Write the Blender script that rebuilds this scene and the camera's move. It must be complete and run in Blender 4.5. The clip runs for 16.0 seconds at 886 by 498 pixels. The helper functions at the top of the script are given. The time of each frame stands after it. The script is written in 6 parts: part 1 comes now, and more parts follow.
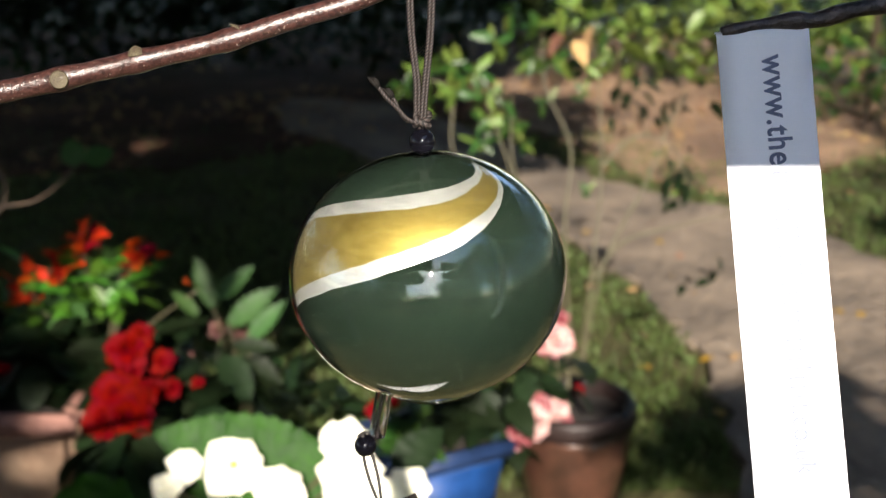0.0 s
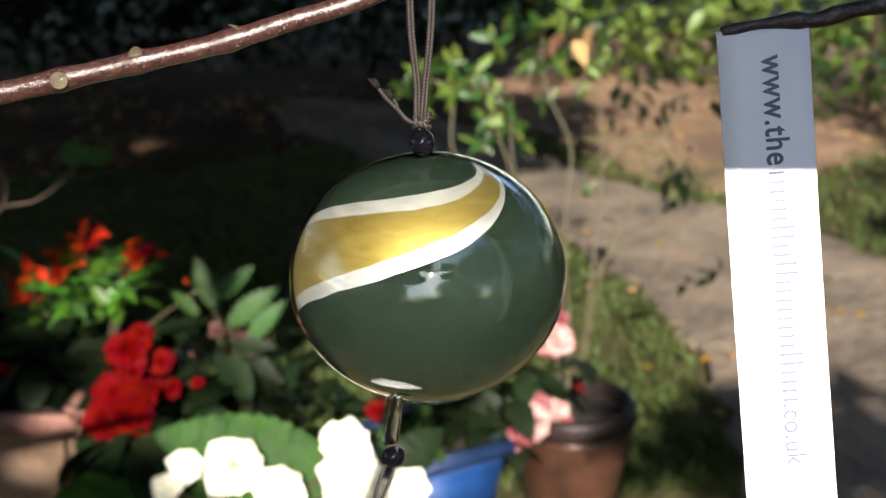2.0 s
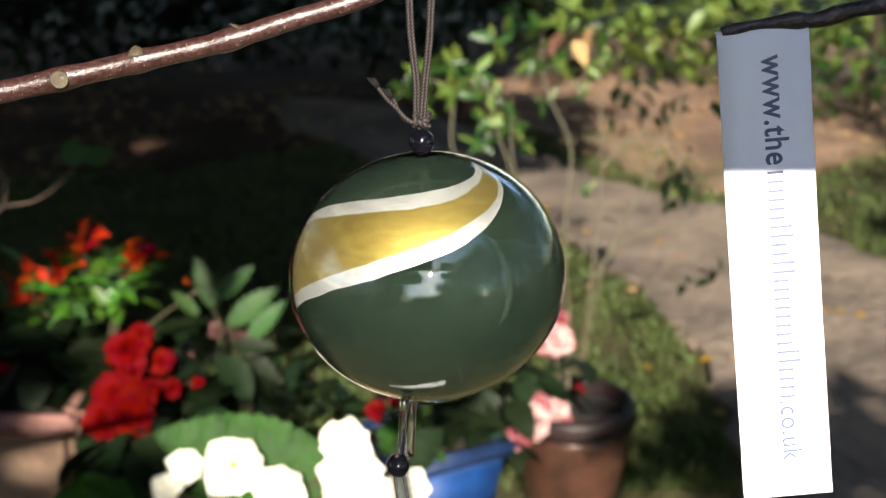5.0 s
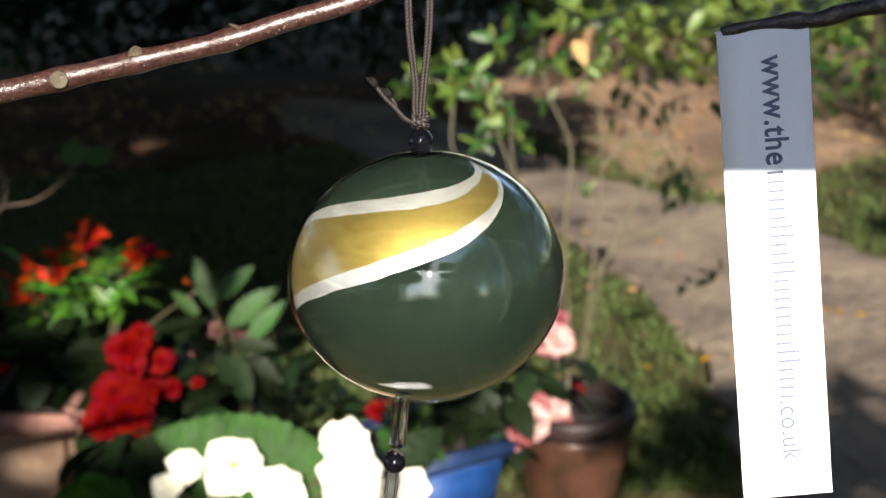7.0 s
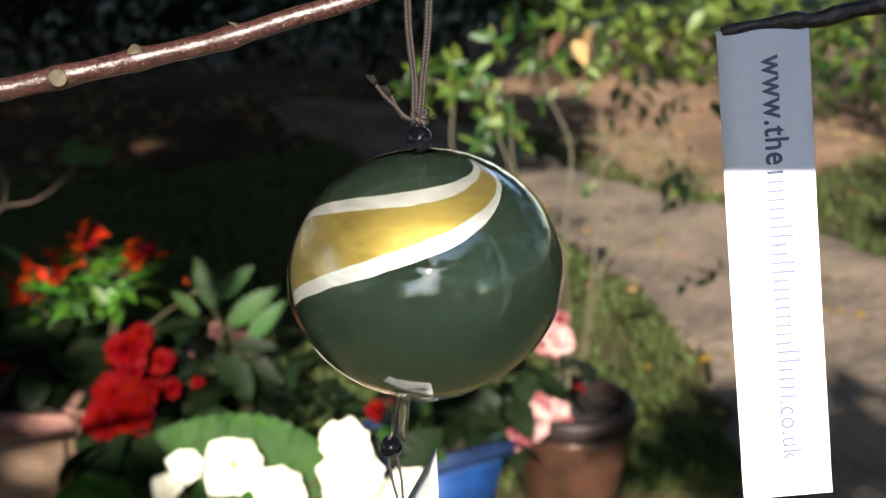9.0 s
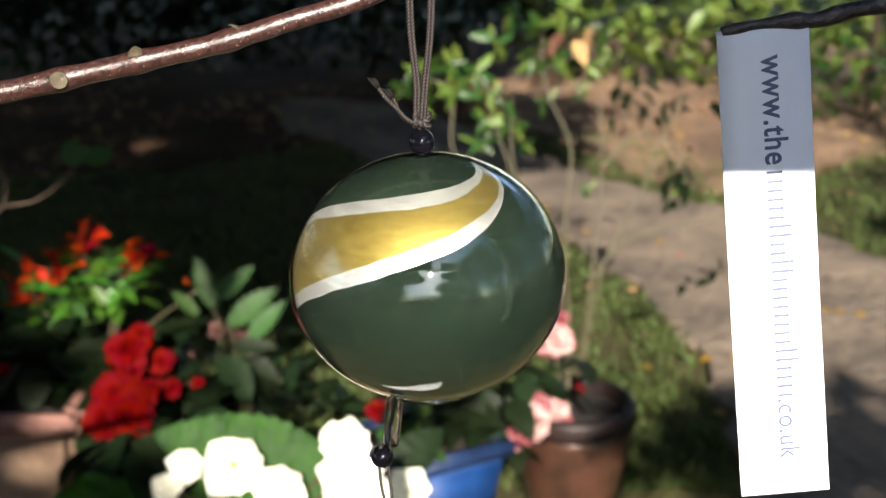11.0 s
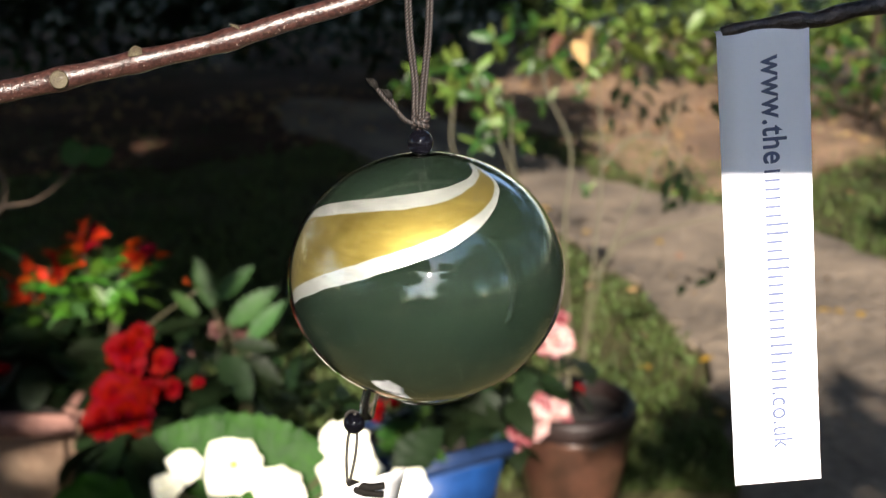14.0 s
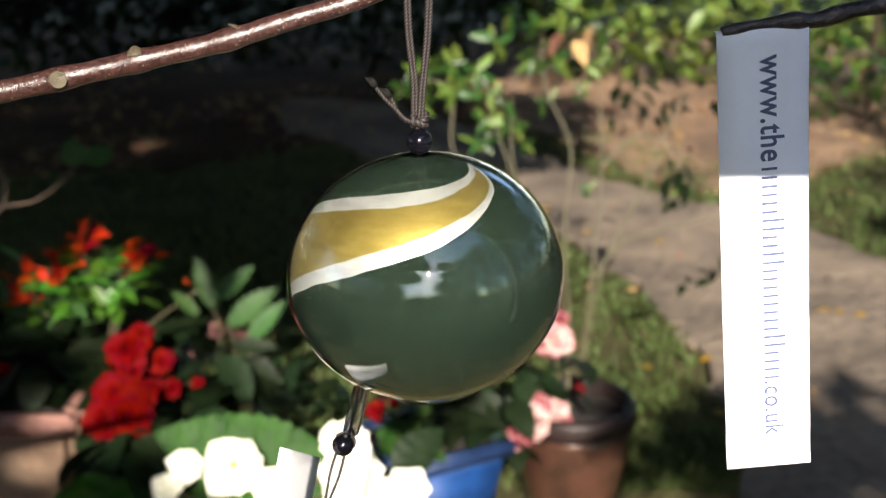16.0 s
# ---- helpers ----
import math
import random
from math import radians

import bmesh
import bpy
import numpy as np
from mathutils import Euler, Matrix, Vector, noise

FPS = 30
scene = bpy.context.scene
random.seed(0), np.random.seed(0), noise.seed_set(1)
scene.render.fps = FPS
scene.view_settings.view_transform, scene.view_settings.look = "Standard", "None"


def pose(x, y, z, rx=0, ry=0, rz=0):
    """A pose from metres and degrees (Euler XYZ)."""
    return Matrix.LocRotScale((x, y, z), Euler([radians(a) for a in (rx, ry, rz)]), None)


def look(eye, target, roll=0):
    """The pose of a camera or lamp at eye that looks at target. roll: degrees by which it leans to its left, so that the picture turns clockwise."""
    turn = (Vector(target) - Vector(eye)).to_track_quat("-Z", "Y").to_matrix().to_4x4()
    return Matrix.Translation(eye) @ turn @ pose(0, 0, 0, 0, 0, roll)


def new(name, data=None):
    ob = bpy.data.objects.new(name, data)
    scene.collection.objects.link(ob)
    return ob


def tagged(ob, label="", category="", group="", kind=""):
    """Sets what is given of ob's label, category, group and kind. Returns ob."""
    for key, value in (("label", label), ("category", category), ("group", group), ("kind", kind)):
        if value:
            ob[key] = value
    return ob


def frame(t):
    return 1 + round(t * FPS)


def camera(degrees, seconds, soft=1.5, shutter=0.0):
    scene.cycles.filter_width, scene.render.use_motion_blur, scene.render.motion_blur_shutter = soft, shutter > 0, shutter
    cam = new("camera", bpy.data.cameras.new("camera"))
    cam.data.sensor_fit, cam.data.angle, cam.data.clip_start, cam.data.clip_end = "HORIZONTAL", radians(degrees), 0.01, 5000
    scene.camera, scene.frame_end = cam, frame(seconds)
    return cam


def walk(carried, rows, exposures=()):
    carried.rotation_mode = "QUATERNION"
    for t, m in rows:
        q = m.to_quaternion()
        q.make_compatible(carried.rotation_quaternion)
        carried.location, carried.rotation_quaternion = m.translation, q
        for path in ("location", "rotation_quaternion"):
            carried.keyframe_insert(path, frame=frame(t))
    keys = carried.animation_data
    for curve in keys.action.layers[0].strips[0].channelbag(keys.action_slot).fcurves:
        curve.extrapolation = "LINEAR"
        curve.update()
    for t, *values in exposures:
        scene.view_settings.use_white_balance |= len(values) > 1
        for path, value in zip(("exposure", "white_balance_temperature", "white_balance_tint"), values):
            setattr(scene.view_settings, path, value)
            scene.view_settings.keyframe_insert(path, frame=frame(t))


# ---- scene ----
# ---- camera ----
cam = camera(40, 16.0, soft=1.25)
cam.data.dof.use_dof = True
cam.data.dof.focus_distance = 0.335
cam.data.dof.aperture_fstop = 19.0
walk(cam, [(0, pose(0, 0, 1.45, 73, 0, 0)), (16, pose(0, 0, 1.45, 73, 0, 0))], exposures=[(0, 1.7, 6900, 14), (16, 1.7, 6900, 14)])

# ---- sky and sun ----
SUN_UP, SUN_SIDE = 26.0, -2.5
SUN = Vector((-math.sin(radians(SUN_SIDE)) * math.cos(radians(SUN_UP)), -math.cos(radians(SUN_SIDE)) * math.cos(radians(SUN_UP)), math.sin(radians(SUN_UP))))
world = bpy.data.worlds.new("sky")
scene.world = world
world.use_nodes = True
sky = world.node_tree.nodes.new("ShaderNodeTexSky")
sky.sky_type, sky.sun_disc = "NISHITA", False
sky.dust_density, sky.ozone_density = 0.4, 2.5
sky.sun_elevation, sky.sun_rotation = radians(SUN_UP), radians(180 + SUN_SIDE)
world.node_tree.links.new(sky.outputs[0], world.node_tree.nodes["Background"].inputs[0])
world.node_tree.nodes["Background"].inputs[1].default_value = 0.15
sun = new("sun", bpy.data.lights.new("sun", "SUN"))
sun.data.energy, sun.data.angle, sun.data.color = 5.0, radians(0.53), (1.0, 0.95, 0.86)
sun.matrix_world = look(SUN * 20, (0, 0, 0))


# ---- materials ----
def material(name, base, dark=None, scale=40.0, rough=0.6, metal=0.0, bump=0.15, fine=6.0, coat=0.0, through_light=0.0, vary=0.0, spec=0.5, sheen=0.0):
    """A surface with stains at one scale, grain at a finer one, and relief."""
    m = bpy.data.materials.new(name)
    m.use_nodes = True
    n, l = m.node_tree.nodes, m.node_tree.links
    b = n["Principled BSDF"]
    co = n.new("ShaderNodeTexCoord")
    a = n.new("ShaderNodeTexNoise")
    a.inputs["Scale"].default_value, a.inputs["Detail"].default_value = scale, 5
    l.new(co.outputs["Object"], a.inputs["Vector"])
    g = n.new("ShaderNodeTexNoise")
    g.inputs["Scale"].default_value, g.inputs["Detail"].default_value = scale * fine, 4
    l.new(co.outputs["Object"], g.inputs["Vector"])
    ramp = n.new("ShaderNodeValToRGB")
    d = dark or tuple(c * 0.6 for c in base)
    ramp.color_ramp.elements[0].position, ramp.color_ramp.elements[0].color = 0.32, (*d, 1)
    ramp.color_ramp.elements[1].position, ramp.color_ramp.elements[1].color = 0.68, (*base, 1)
    add = n.new("ShaderNodeMath")
    add.operation = "MULTIPLY_ADD"
    add.inputs[1].default_value, add.inputs[2].default_value = 0.5, -0.25
    l.new(g.outputs["Fac"], add.inputs[0])
    tot = n.new("ShaderNodeMath")
    l.new(add.outputs[0], tot.inputs[0])
    l.new(a.outputs["Fac"], tot.inputs[1])
    l.new(tot.outputs[0], ramp.inputs[0])
    col = ramp.outputs[0]
    if vary:
        info, geo = n.new("ShaderNodeObjectInfo"), n.new("ShaderNodeNewGeometry")
        s = n.new("ShaderNodeMath")
        l.new(info.outputs["Random"], s.inputs[0])
        l.new(geo.outputs["Random Per Island"], s.inputs[1])
        f = n.new("ShaderNodeMath")
        f.operation = "FRACT"
        l.new(s.outputs[0], f.inputs[0])
        mr = n.new("ShaderNodeMapRange")
        mr.inputs[3].default_value, mr.inputs[4].default_value = 1 - vary, 1 + vary
        l.new(f.outputs[0], mr.inputs[0])
        hs = n.new("ShaderNodeHueSaturation")
        l.new(mr.outputs[0], hs.inputs["Value"])
        hr = n.new("ShaderNodeMapRange")
        hr.inputs[3].default_value, hr.inputs[4].default_value = 0.5 - vary * 0.06, 0.5 + vary * 0.06
        l.new(f.outputs[0], hr.inputs[0])
        l.new(hr.outputs[0], hs.inputs["Hue"])
        l.new(col, hs.inputs["Color"])
        col = hs.outputs[0]
    l.new(col, b.inputs["Base Color"])
    b.inputs["Roughness"].default_value, b.inputs["Metallic"].default_value = rough, metal
    b.inputs["Specular IOR Level"].default_value = spec
    b.inputs["Coat Weight"].default_value = coat
    b.inputs["Coat Roughness"].default_value = 0.03
    if bump:
        bp = n.new("ShaderNodeBump")
        bp.inputs["Strength"].default_value, bp.inputs["Distance"].default_value = bump, 0.4 / scale
        l.new(tot.outputs[0], bp.inputs["Height"])
        l.new(bp.outputs[0], b.inputs["Normal"])
    if through_light:
        t = n.new("ShaderNodeBsdfTranslucent")
        l.new(col, t.inputs[0])
        mix = n.new("ShaderNodeMixShader")
        mix.inputs[0].default_value = through_light
        l.new(b.outputs[0], mix.inputs[1])
        l.new(t.outputs[0], mix.inputs[2])
        l.new(mix.outputs[0], n["Material Output"].inputs["Surface"])
    return m


def glass_paint():
    """Dark green paint behind glass, with a tapering gold swirl edged in silver-white."""
    m = bpy.data.materials.new("painted glass")
    m.use_nodes = True
    n, l = m.node_tree.nodes, m.node_tree.links
    b = n["Principled BSDF"]

    def op(kind, x, y=None, z=None):
        k = n.new("ShaderNodeMath")
        k.operation = kind
        for i, v in enumerate((x, y, z)):
            if v is None:
                continue
            if isinstance(v, (int, float)):
                k.inputs[i].default_value = v
            else:
                l.new(v, k.inputs[i])
        return k.outputs[0]

    def curve(x, pts, lo, hi):
        c = n.new("ShaderNodeFloatCurve")
        cv = c.mapping.curves[0]
        pts = [((a + 180) / 360, (v - lo) / (hi - lo)) for a, v in pts]
        cv.points[0].location, cv.points[-1].location = (0, pts[0][1]), (1, pts[-1][1])
        for p in pts[1:-1]:
            cv.points.new(*p)
        c.mapping.update()
        l.new(x, c.inputs["Value"])
        return op("MULTIPLY_ADD", c.outputs[0], hi - lo, lo)

    co = n.new("ShaderNodeTexCoord")
    wob = n.new("ShaderNodeTexNoise")
    wob.inputs["Scale"].default_value, wob.inputs["Detail"].default_value = 110, 9
    l.new(co.outputs["Object"], wob.inputs["Vector"])
    xyz = n.new("ShaderNodeSeparateXYZ")
    l.new(co.outputs["Object"], xyz.inputs[0])
    ang = op("MULTIPLY", op("ARCTAN2", xyz.outputs[0], op("MULTIPLY", xyz.outputs[1], -1.0)), 1 / (2 * math.pi))
    ang = op("ADD", ang, 0.5)
    h = op("DIVIDE", op("ADD", xyz.outputs[2], BALL_B), BALL_B)
    lat = op("MULTIPLY", op("ARCSINE", h), 180 / math.pi)
    lat = op("ADD", lat, op("MULTIPLY_ADD", wob.outputs["Fac"], 2.6, -1.3))
    up = curve(ang, UPPER, -60, 90)
    lo = curve(ang, LOWER, -60, 90)
    wid = curve(ang, EDGE, 0, 10)
    dist = op("MINIMUM", op("SUBTRACT", up, lat), op("SUBTRACT", lat, lo))
    in_band = op("SMOOTH_MIN", op("MULTIPLY", dist, 3.0), 1.0, 0.1)
    in_band = op("MAXIMUM", in_band, 0.0)
    in_gold = op("MULTIPLY_ADD", op("SUBTRACT", dist, wid), 1.6, 0.3)
    brush = n.new("ShaderNodeTexNoise")
    mp = n.new("ShaderNodeMapping")
    mp.inputs["Scale"].default_value = (140, 140, 520)
    mp.inputs["Rotation"].default_value = (0, radians(-14), 0)
    l.new(co.outputs["Object"], mp.inputs[0])
    l.new(mp.outputs[0], brush.inputs["Vector"])
    brush.inputs["Scale"].default_value, brush.inputs["Detail"].default_value = 1.0, 5

    def mix(f, a, c, clamp=True):
        k = n.new("ShaderNodeMix")
        k.data_type, k.clamp_factor = "RGBA", clamp
        l.new(f, k.inputs[0])
        for i, v in ((6, a), (7, c)):
            if isinstance(v, tuple):
                k.inputs[i].default_value = (*v, 1)
            else:
                l.new(v, k.inputs[i])
        return k.outputs[2]

    cloud = n.new("ShaderNodeTexNoise")
    cloud.inputs["Scale"].default_value, cloud.inputs["Detail"].default_value = 55, 3
    l.new(co.outputs["Object"], cloud.inputs["Vector"])
    green = mix(cloud.outputs["Fac"], (0.0032, 0.0058, 0.0039), (0.0043, 0.0074, 0.0051))
    gold = mix(brush.outputs["Fac"], (0.105, 0.077, 0.015), (0.26, 0.20, 0.058))
    silver = mix(brush.outputs["Fac"], (0.19, 0.195, 0.195), (0.50, 0.50, 0.49))
    paint = mix(in_gold, silver, gold)
    flecks = n.new("ShaderNodeTexVoronoi")
    flecks.inputs["Scale"].default_value = 62
    l.new(co.outputs["Object"], flecks.inputs["Vector"])
    dot = op("LESS_THAN", flecks.outputs["Distance"], 0.055)
    base = mix(in_band, green, paint)
    l.new(mix(op("MULTIPLY", dot, 0.6), base, (0.012, 0.016, 0.012)), b.inputs["Base Color"])
    l.new(op("MULTIPLY", in_band, 0.93), b.inputs["Metallic"])
    l.new(op("MULTIPLY_ADD", in_band, -0.19, 0.65), b.inputs["Roughness"])
    b.inputs["Specular IOR Level"].default_value = 0.0
    b.inputs["Diffuse Roughness"].default_value = 0.4
    bp = n.new("ShaderNodeBump")
    bp.inputs["Strength"].default_value, bp.inputs["Distance"].default_value = 0.12, 0.0006
    l.new(brush.outputs["Fac"], bp.inputs["Height"])
    l.new(bp.outputs[0], b.inputs["Normal"])
    return m


def clear_glass(name, tint=(0.96, 0.98, 0.97)):
    m = bpy.data.materials.new(name)
    m.use_nodes = True
    b = m.node_tree.nodes["Principled BSDF"]
    b.inputs["Base Color"].default_value = (*tint, 1)
    b.inputs["Transmission Weight"].default_value, b.inputs["Roughness"].default_value, b.inputs["IOR"].default_value = 1.0, 0.02, 1.5
    return m


BALL_A, BALL_B = 0.0425, 0.0379
UPPER = [(-180, -8), (-130, 10), (-82, 34.5), (-64.7, 43.7), (-34.5, 51.2), (-8.3, 54.6), (19, 56.6), (46, 59), (68.6, 62), (84, 65), (100, 66), (180, 60)]
LOWER = [(-180, -42), (-110, -28), (-62, -2.5), (-47.6, 5.6), (-29.4, 13.4), (-14.9, 18.8), (-1.2, 23.1), (13.2, 27.3), (27.6, 32.5), (42.6, 38.7), (58, 45.6), (70.4, 51.3), (79.5, 57.6), (89, 64.5), (104, 69), (180, 76)]
EDGE = [(-180, 6), (-66, 6.5), (-10, 7.2), (11, 7.0), (29, 6), (46, 4.0), (70, 2.5), (100, 2), (180, 2)]

PAINT = glass_paint()
GLASS = clear_glass("clear glass")
BEAD = material("black glass bead", (0.003, 0.003, 0.005), (0.002, 0.002, 0.003), 300, 0.07, 0, 0.02, 5, spec=0.3)
CORD = material("braided brown cord", (0.03836, 0.02686, 0.02302), (0.01407, 0.008948, 0.007672), 1500, 0.55, 0, 0.4, 1.7)
CORD_BLACK = material("black flecked cord", (0.042, 0.036, 0.03), (0.0072, 0.006, 0.0054), 1500, 0.5, 0, 0.4, 1.7)
CORD_END = material("singed cord end", (0.010, 0.009, 0.008), None, 600, 0.8, spec=0.1)
PAPER = material("white paper", (0.90, 0.915, 0.97), (0.88, 0.895, 0.96), 60, 0.85, 0, 0.04, 12, through_light=0.12)
PAPER_PLAIN = material("blank paper", (0.82, 0.82, 0.83), (0.77, 0.77, 0.78), 60, 0.85, 0, 0.04, 12, through_light=0.12)
INK = material("navy ink", (0.065, 0.088, 0.175), (0.055, 0.075, 0.15), 200, 0.5, 0, 0.0, spec=0.6)
BARK = material("glossy red-brown bark", (0.054, 0.023, 0.019), (0.010, 0.0045, 0.004), 800, 0.30, 0, 0.45, 3, spec=0.55)
BARK_DARK = material("dark bark", (0.06, 0.042, 0.036), (0.012, 0.008, 0.008), 260, 0.3, 0, 0.5, 5)
LENTICEL_GLINT = material("pale bark speck and glint", (0.189, 0.1485, 0.126), (0.108, 0.0765, 0.063), 900, 0.45, 0, 0.2)
SCAR = material("pale bud scar", (0.07128, 0.0594, 0.0297), (0.03266, 0.02227, 0.0104), 400, 0.7, 0, 0.5)
TERRACOTTA = material("pale terracotta", (0.1695, 0.1142, 0.07369), (0.1068, 0.06264, 0.03869), 9, 0.85, 0, 0.2, 9)
GLAZED = material("brown glazed clay", (0.05595, 0.02367, 0.01505), (0.02153, 0.01076, 0.007318), 8, 0.3, 0, 0.1, 8, coat=0.5)
# Rim copy of the brown glaze, with the rim's shade put into its colour.
GLAZED_SHADE = material("brown glaze darkened for shade", (0.01451, 0.008063, 0.007095), (0.007095, 0.004193, 0.00387), 8, 0.5, 0, 0.1, 8, coat=0.0, spec=0.25)
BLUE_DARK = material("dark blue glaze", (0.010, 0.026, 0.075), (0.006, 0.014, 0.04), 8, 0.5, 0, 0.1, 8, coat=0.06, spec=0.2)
BLUE = material("blue glazed clay", (0.006, 0.045, 0.17), (0.004, 0.024, 0.09), 10, 0.5, 0, 0.1, 8, coat=0.06, spec=0.2)
SOIL = material("potting soil", (0.0165, 0.0105, 0.0072), (0.0054, 0.0036, 0.0027), 40, 0.95, 0, 0.8, 6)
GROUND = material("lawn earth", (0.066, 0.062, 0.025), (0.036, 0.033, 0.014), 3.2, 0.95, 0, 0.7, 14, spec=0.15)
# Darker than the sunny bed's earth: shade under the trees is in the colour.
SHADE_SOIL = material("brown soil darkened for shade", (0.070, 0.034, 0.021), (0.022, 0.011, 0.007), 2.0, 0.95, 0, 0.7, 16, spec=0.1)
BEDS = material("bare brown earth", (0.2554, 0.1561, 0.08987), (0.08987, 0.04967, 0.02838), 2.2, 0.95, 0, 0.7, 16)
PATH = material("worn tarmac path", (0.1864, 0.143, 0.104), (0.06502, 0.04985, 0.03684), 2.4, 0.9, 0, 0.4, 12)
GRASS = material("grass blades", (0.080, 0.108, 0.032), (0.042, 0.064, 0.018), 5, 0.6, 0, 0, 6, through_light=0.3, vary=0.5, spec=0.2)
LITTER = material("fallen leaves", (0.2933, 0.1703, 0.08041), (0.1608, 0.08041, 0.03784), 9, 0.8, 0, 0, 6, through_light=0.15, vary=0.55)
YELLOW_LEAF = material("yellow fallen leaf", (0.3375, 0.2025, 0.0135), (0.2475, 0.135, 0.0135), 30, 0.6, 0, 0, 4, through_light=0.2)
LEAF = material("green leaf", (0.02795, 0.0688, 0.0129), (0.01505, 0.0387, 0.00774), 22, 0.34, 0, 0.2, 5, through_light=0.28, vary=0.4, spec=0.3)
LEAF_BROAD = material("broad begonia leaf", (0.01858, 0.06579, 0.00387), (0.00774, 0.03251, 0.002322), 18, 0.45, 0, 0.35, 5, through_light=0.25, vary=0.2, spec=0.12)
LEAF_LIGHT = material("fresh green leaf", (0.1161, 0.1587, 0.0329), (0.05418, 0.08901, 0.01548), 22, 0.4, 0, 0.2, 5, through_light=0.32, vary=0.4, spec=0.3)
# Green kept near black: deep shade is put into the leaf colour.
LEAF_DEEP_SHADE = material("green leaf darkened for deep shade", (0.010, 0.020, 0.006), (0.005, 0.010, 0.003), 22, 0.6, 0, 0.2, 5, through_light=0.15, vary=0.4, spec=0.03)
LEAF_MID = material("pale mid-green leaf", (0.03578, 0.07912, 0.02202), (0.02064, 0.04816, 0.01376), 22, 0.45, 0, 0.2, 5, through_light=0.25, vary=0.25, spec=0.15)
LEAF_VIVID = material("vivid green leaf", (0.0675, 0.18, 0.018), (0.0315, 0.099, 0.0108), 22, 0.4, 0, 0.2, 5, through_light=0.3, vary=0.35, spec=0.3)
# Pink lowered to a dim brown; the flowers' shade is in the colour.
PINK_SHADED = material("pink-brown petal darkened for shade", (0.09, 0.036, 0.03), (0.042, 0.018, 0.015), 20, 0.7, 0, 0.1, 5, vary=0.3, spec=0.2)
CLAY_RIM = material("reddish clay rim", (0.198, 0.0945, 0.072), (0.099, 0.045, 0.036), 12, 0.85, 0, 0.2, 9)
YARN_DARK = material("black cord yarn", (0.008, 0.006, 0.006), (0.003, 0.003, 0.003), 900, 0.6, 0, 0.2, spec=0.3)
# Darker copy of the leaf greens: shade among the plants is in its colour.
LEAF_SHADE = material("leaf green darkened for shade", (0.01042, 0.01996, 0.007378), (0.005208, 0.01085, 0.003906), 22, 0.5, 0, 0.2, 5, through_light=0.2, vary=0.4, spec=0.12)
STEM = material("pale green stem", (0.06373, 0.05702, 0.02683), (0.04025, 0.03522, 0.01677), 40, 0.6, 0, 0.2)
TWIG = material("brown twig", (0.06, 0.0375, 0.0225), (0.03, 0.02, 0.014), 60, 0.7, 0, 0.3)
RED = material("red petal", (0.1192, 0.0006624, 0.001325), (0.06624, 0.0003312, 0.0009936), 4, 0.6, 0, 0.1, 5, through_light=0.2, vary=0.12, spec=0.03)
ORANGE = material("orange-red petal", (0.5183, 0.0432, 0.004712), (0.3927, 0.009425, 0.004712), 30, 0.6, 0, 0.1, 5, through_light=0.25, vary=0.3, spec=0.15)
WHITE = material("cream-white petal", (0.84, 0.82, 0.70), (0.76, 0.75, 0.58), 3, 0.5, 0, 0.1, 5, through_light=0.2, vary=0.08)
PINK = material("pink-edged white petal", (0.48, 0.41, 0.37), (0.24, 0.012, 0.025), 5.0, 0.5, 0, 0.1, 4, through_light=0.2, vary=0.2, spec=0.2)
ROSE = material("rose-pink petal", (0.1953, 0.063, 0.0693), (0.1417, 0.00945, 0.0189), 3.0, 0.5, 0, 0.1, 4, through_light=0.2, vary=0.1)
YELLOW = material("yellow stamens", (0.56, 0.385, 0.028), (0.455, 0.266, 0.021), 90, 0.7)


# ---- building helpers ----
def mesh_of(bm, name, mat, smooth=True):
    me = bpy.data.meshes.new(name)
    bm.to_mesh(me)
    bm.free()
    for f in me.polygons:
        f.use_smooth = smooth
    me.materials.append(mat)
    if mat in (CORD, CORD_BLACK):
        me.materials.append(YARN_DARK)
    return me


def part(name, bm, mat, parent, label="", smooth=True):
    ob = new(name, mesh_of(bm, name, mat, smooth))
    ob.parent = parent
    return tagged(ob, label)


def thing(name, at, label, category, group="", kind=""):
    ob = new(name)
    ob.location = at
    ob.empty_display_size = 0.02
    return tagged(ob, label, category, group, kind)


def tube_into(bm, pts, radii, seg=10, caps=True):
    """A round tube along pts, its radius from radii."""
    pts = [Vector(p) for p in pts]
    rings, ref = [], None
    for i, p in enumerate(pts):
        d = (pts[min(i + 1, len(pts) - 1)] - pts[max(i - 1, 0)]).normalized()
        if ref is None:
            ref = d.orthogonal().normalized()
        ref = (ref - d * ref.dot(d)).normalized()
        side = d.cross(ref)
        r = radii[i] if isinstance(radii, (list, tuple)) else radii
        rings.append([bm.verts.new(p + (ref * math.cos(k * 2 * math.pi / seg) + side * math.sin(k * 2 * math.pi / seg)) * r) for k in range(seg)])
    for a, b in zip(rings, rings[1:]):
        for k in range(seg):
            bm.faces.new((a[k], a[(k + 1) % seg], b[(k + 1) % seg], b[k]))
    if caps:
        bm.faces.new(rings[0][::-1])
        bm.faces.new(rings[-1])
    return bm


def tube(pts, radii, seg=10):
    return tube_into(bmesh.new(), pts, radii, seg)


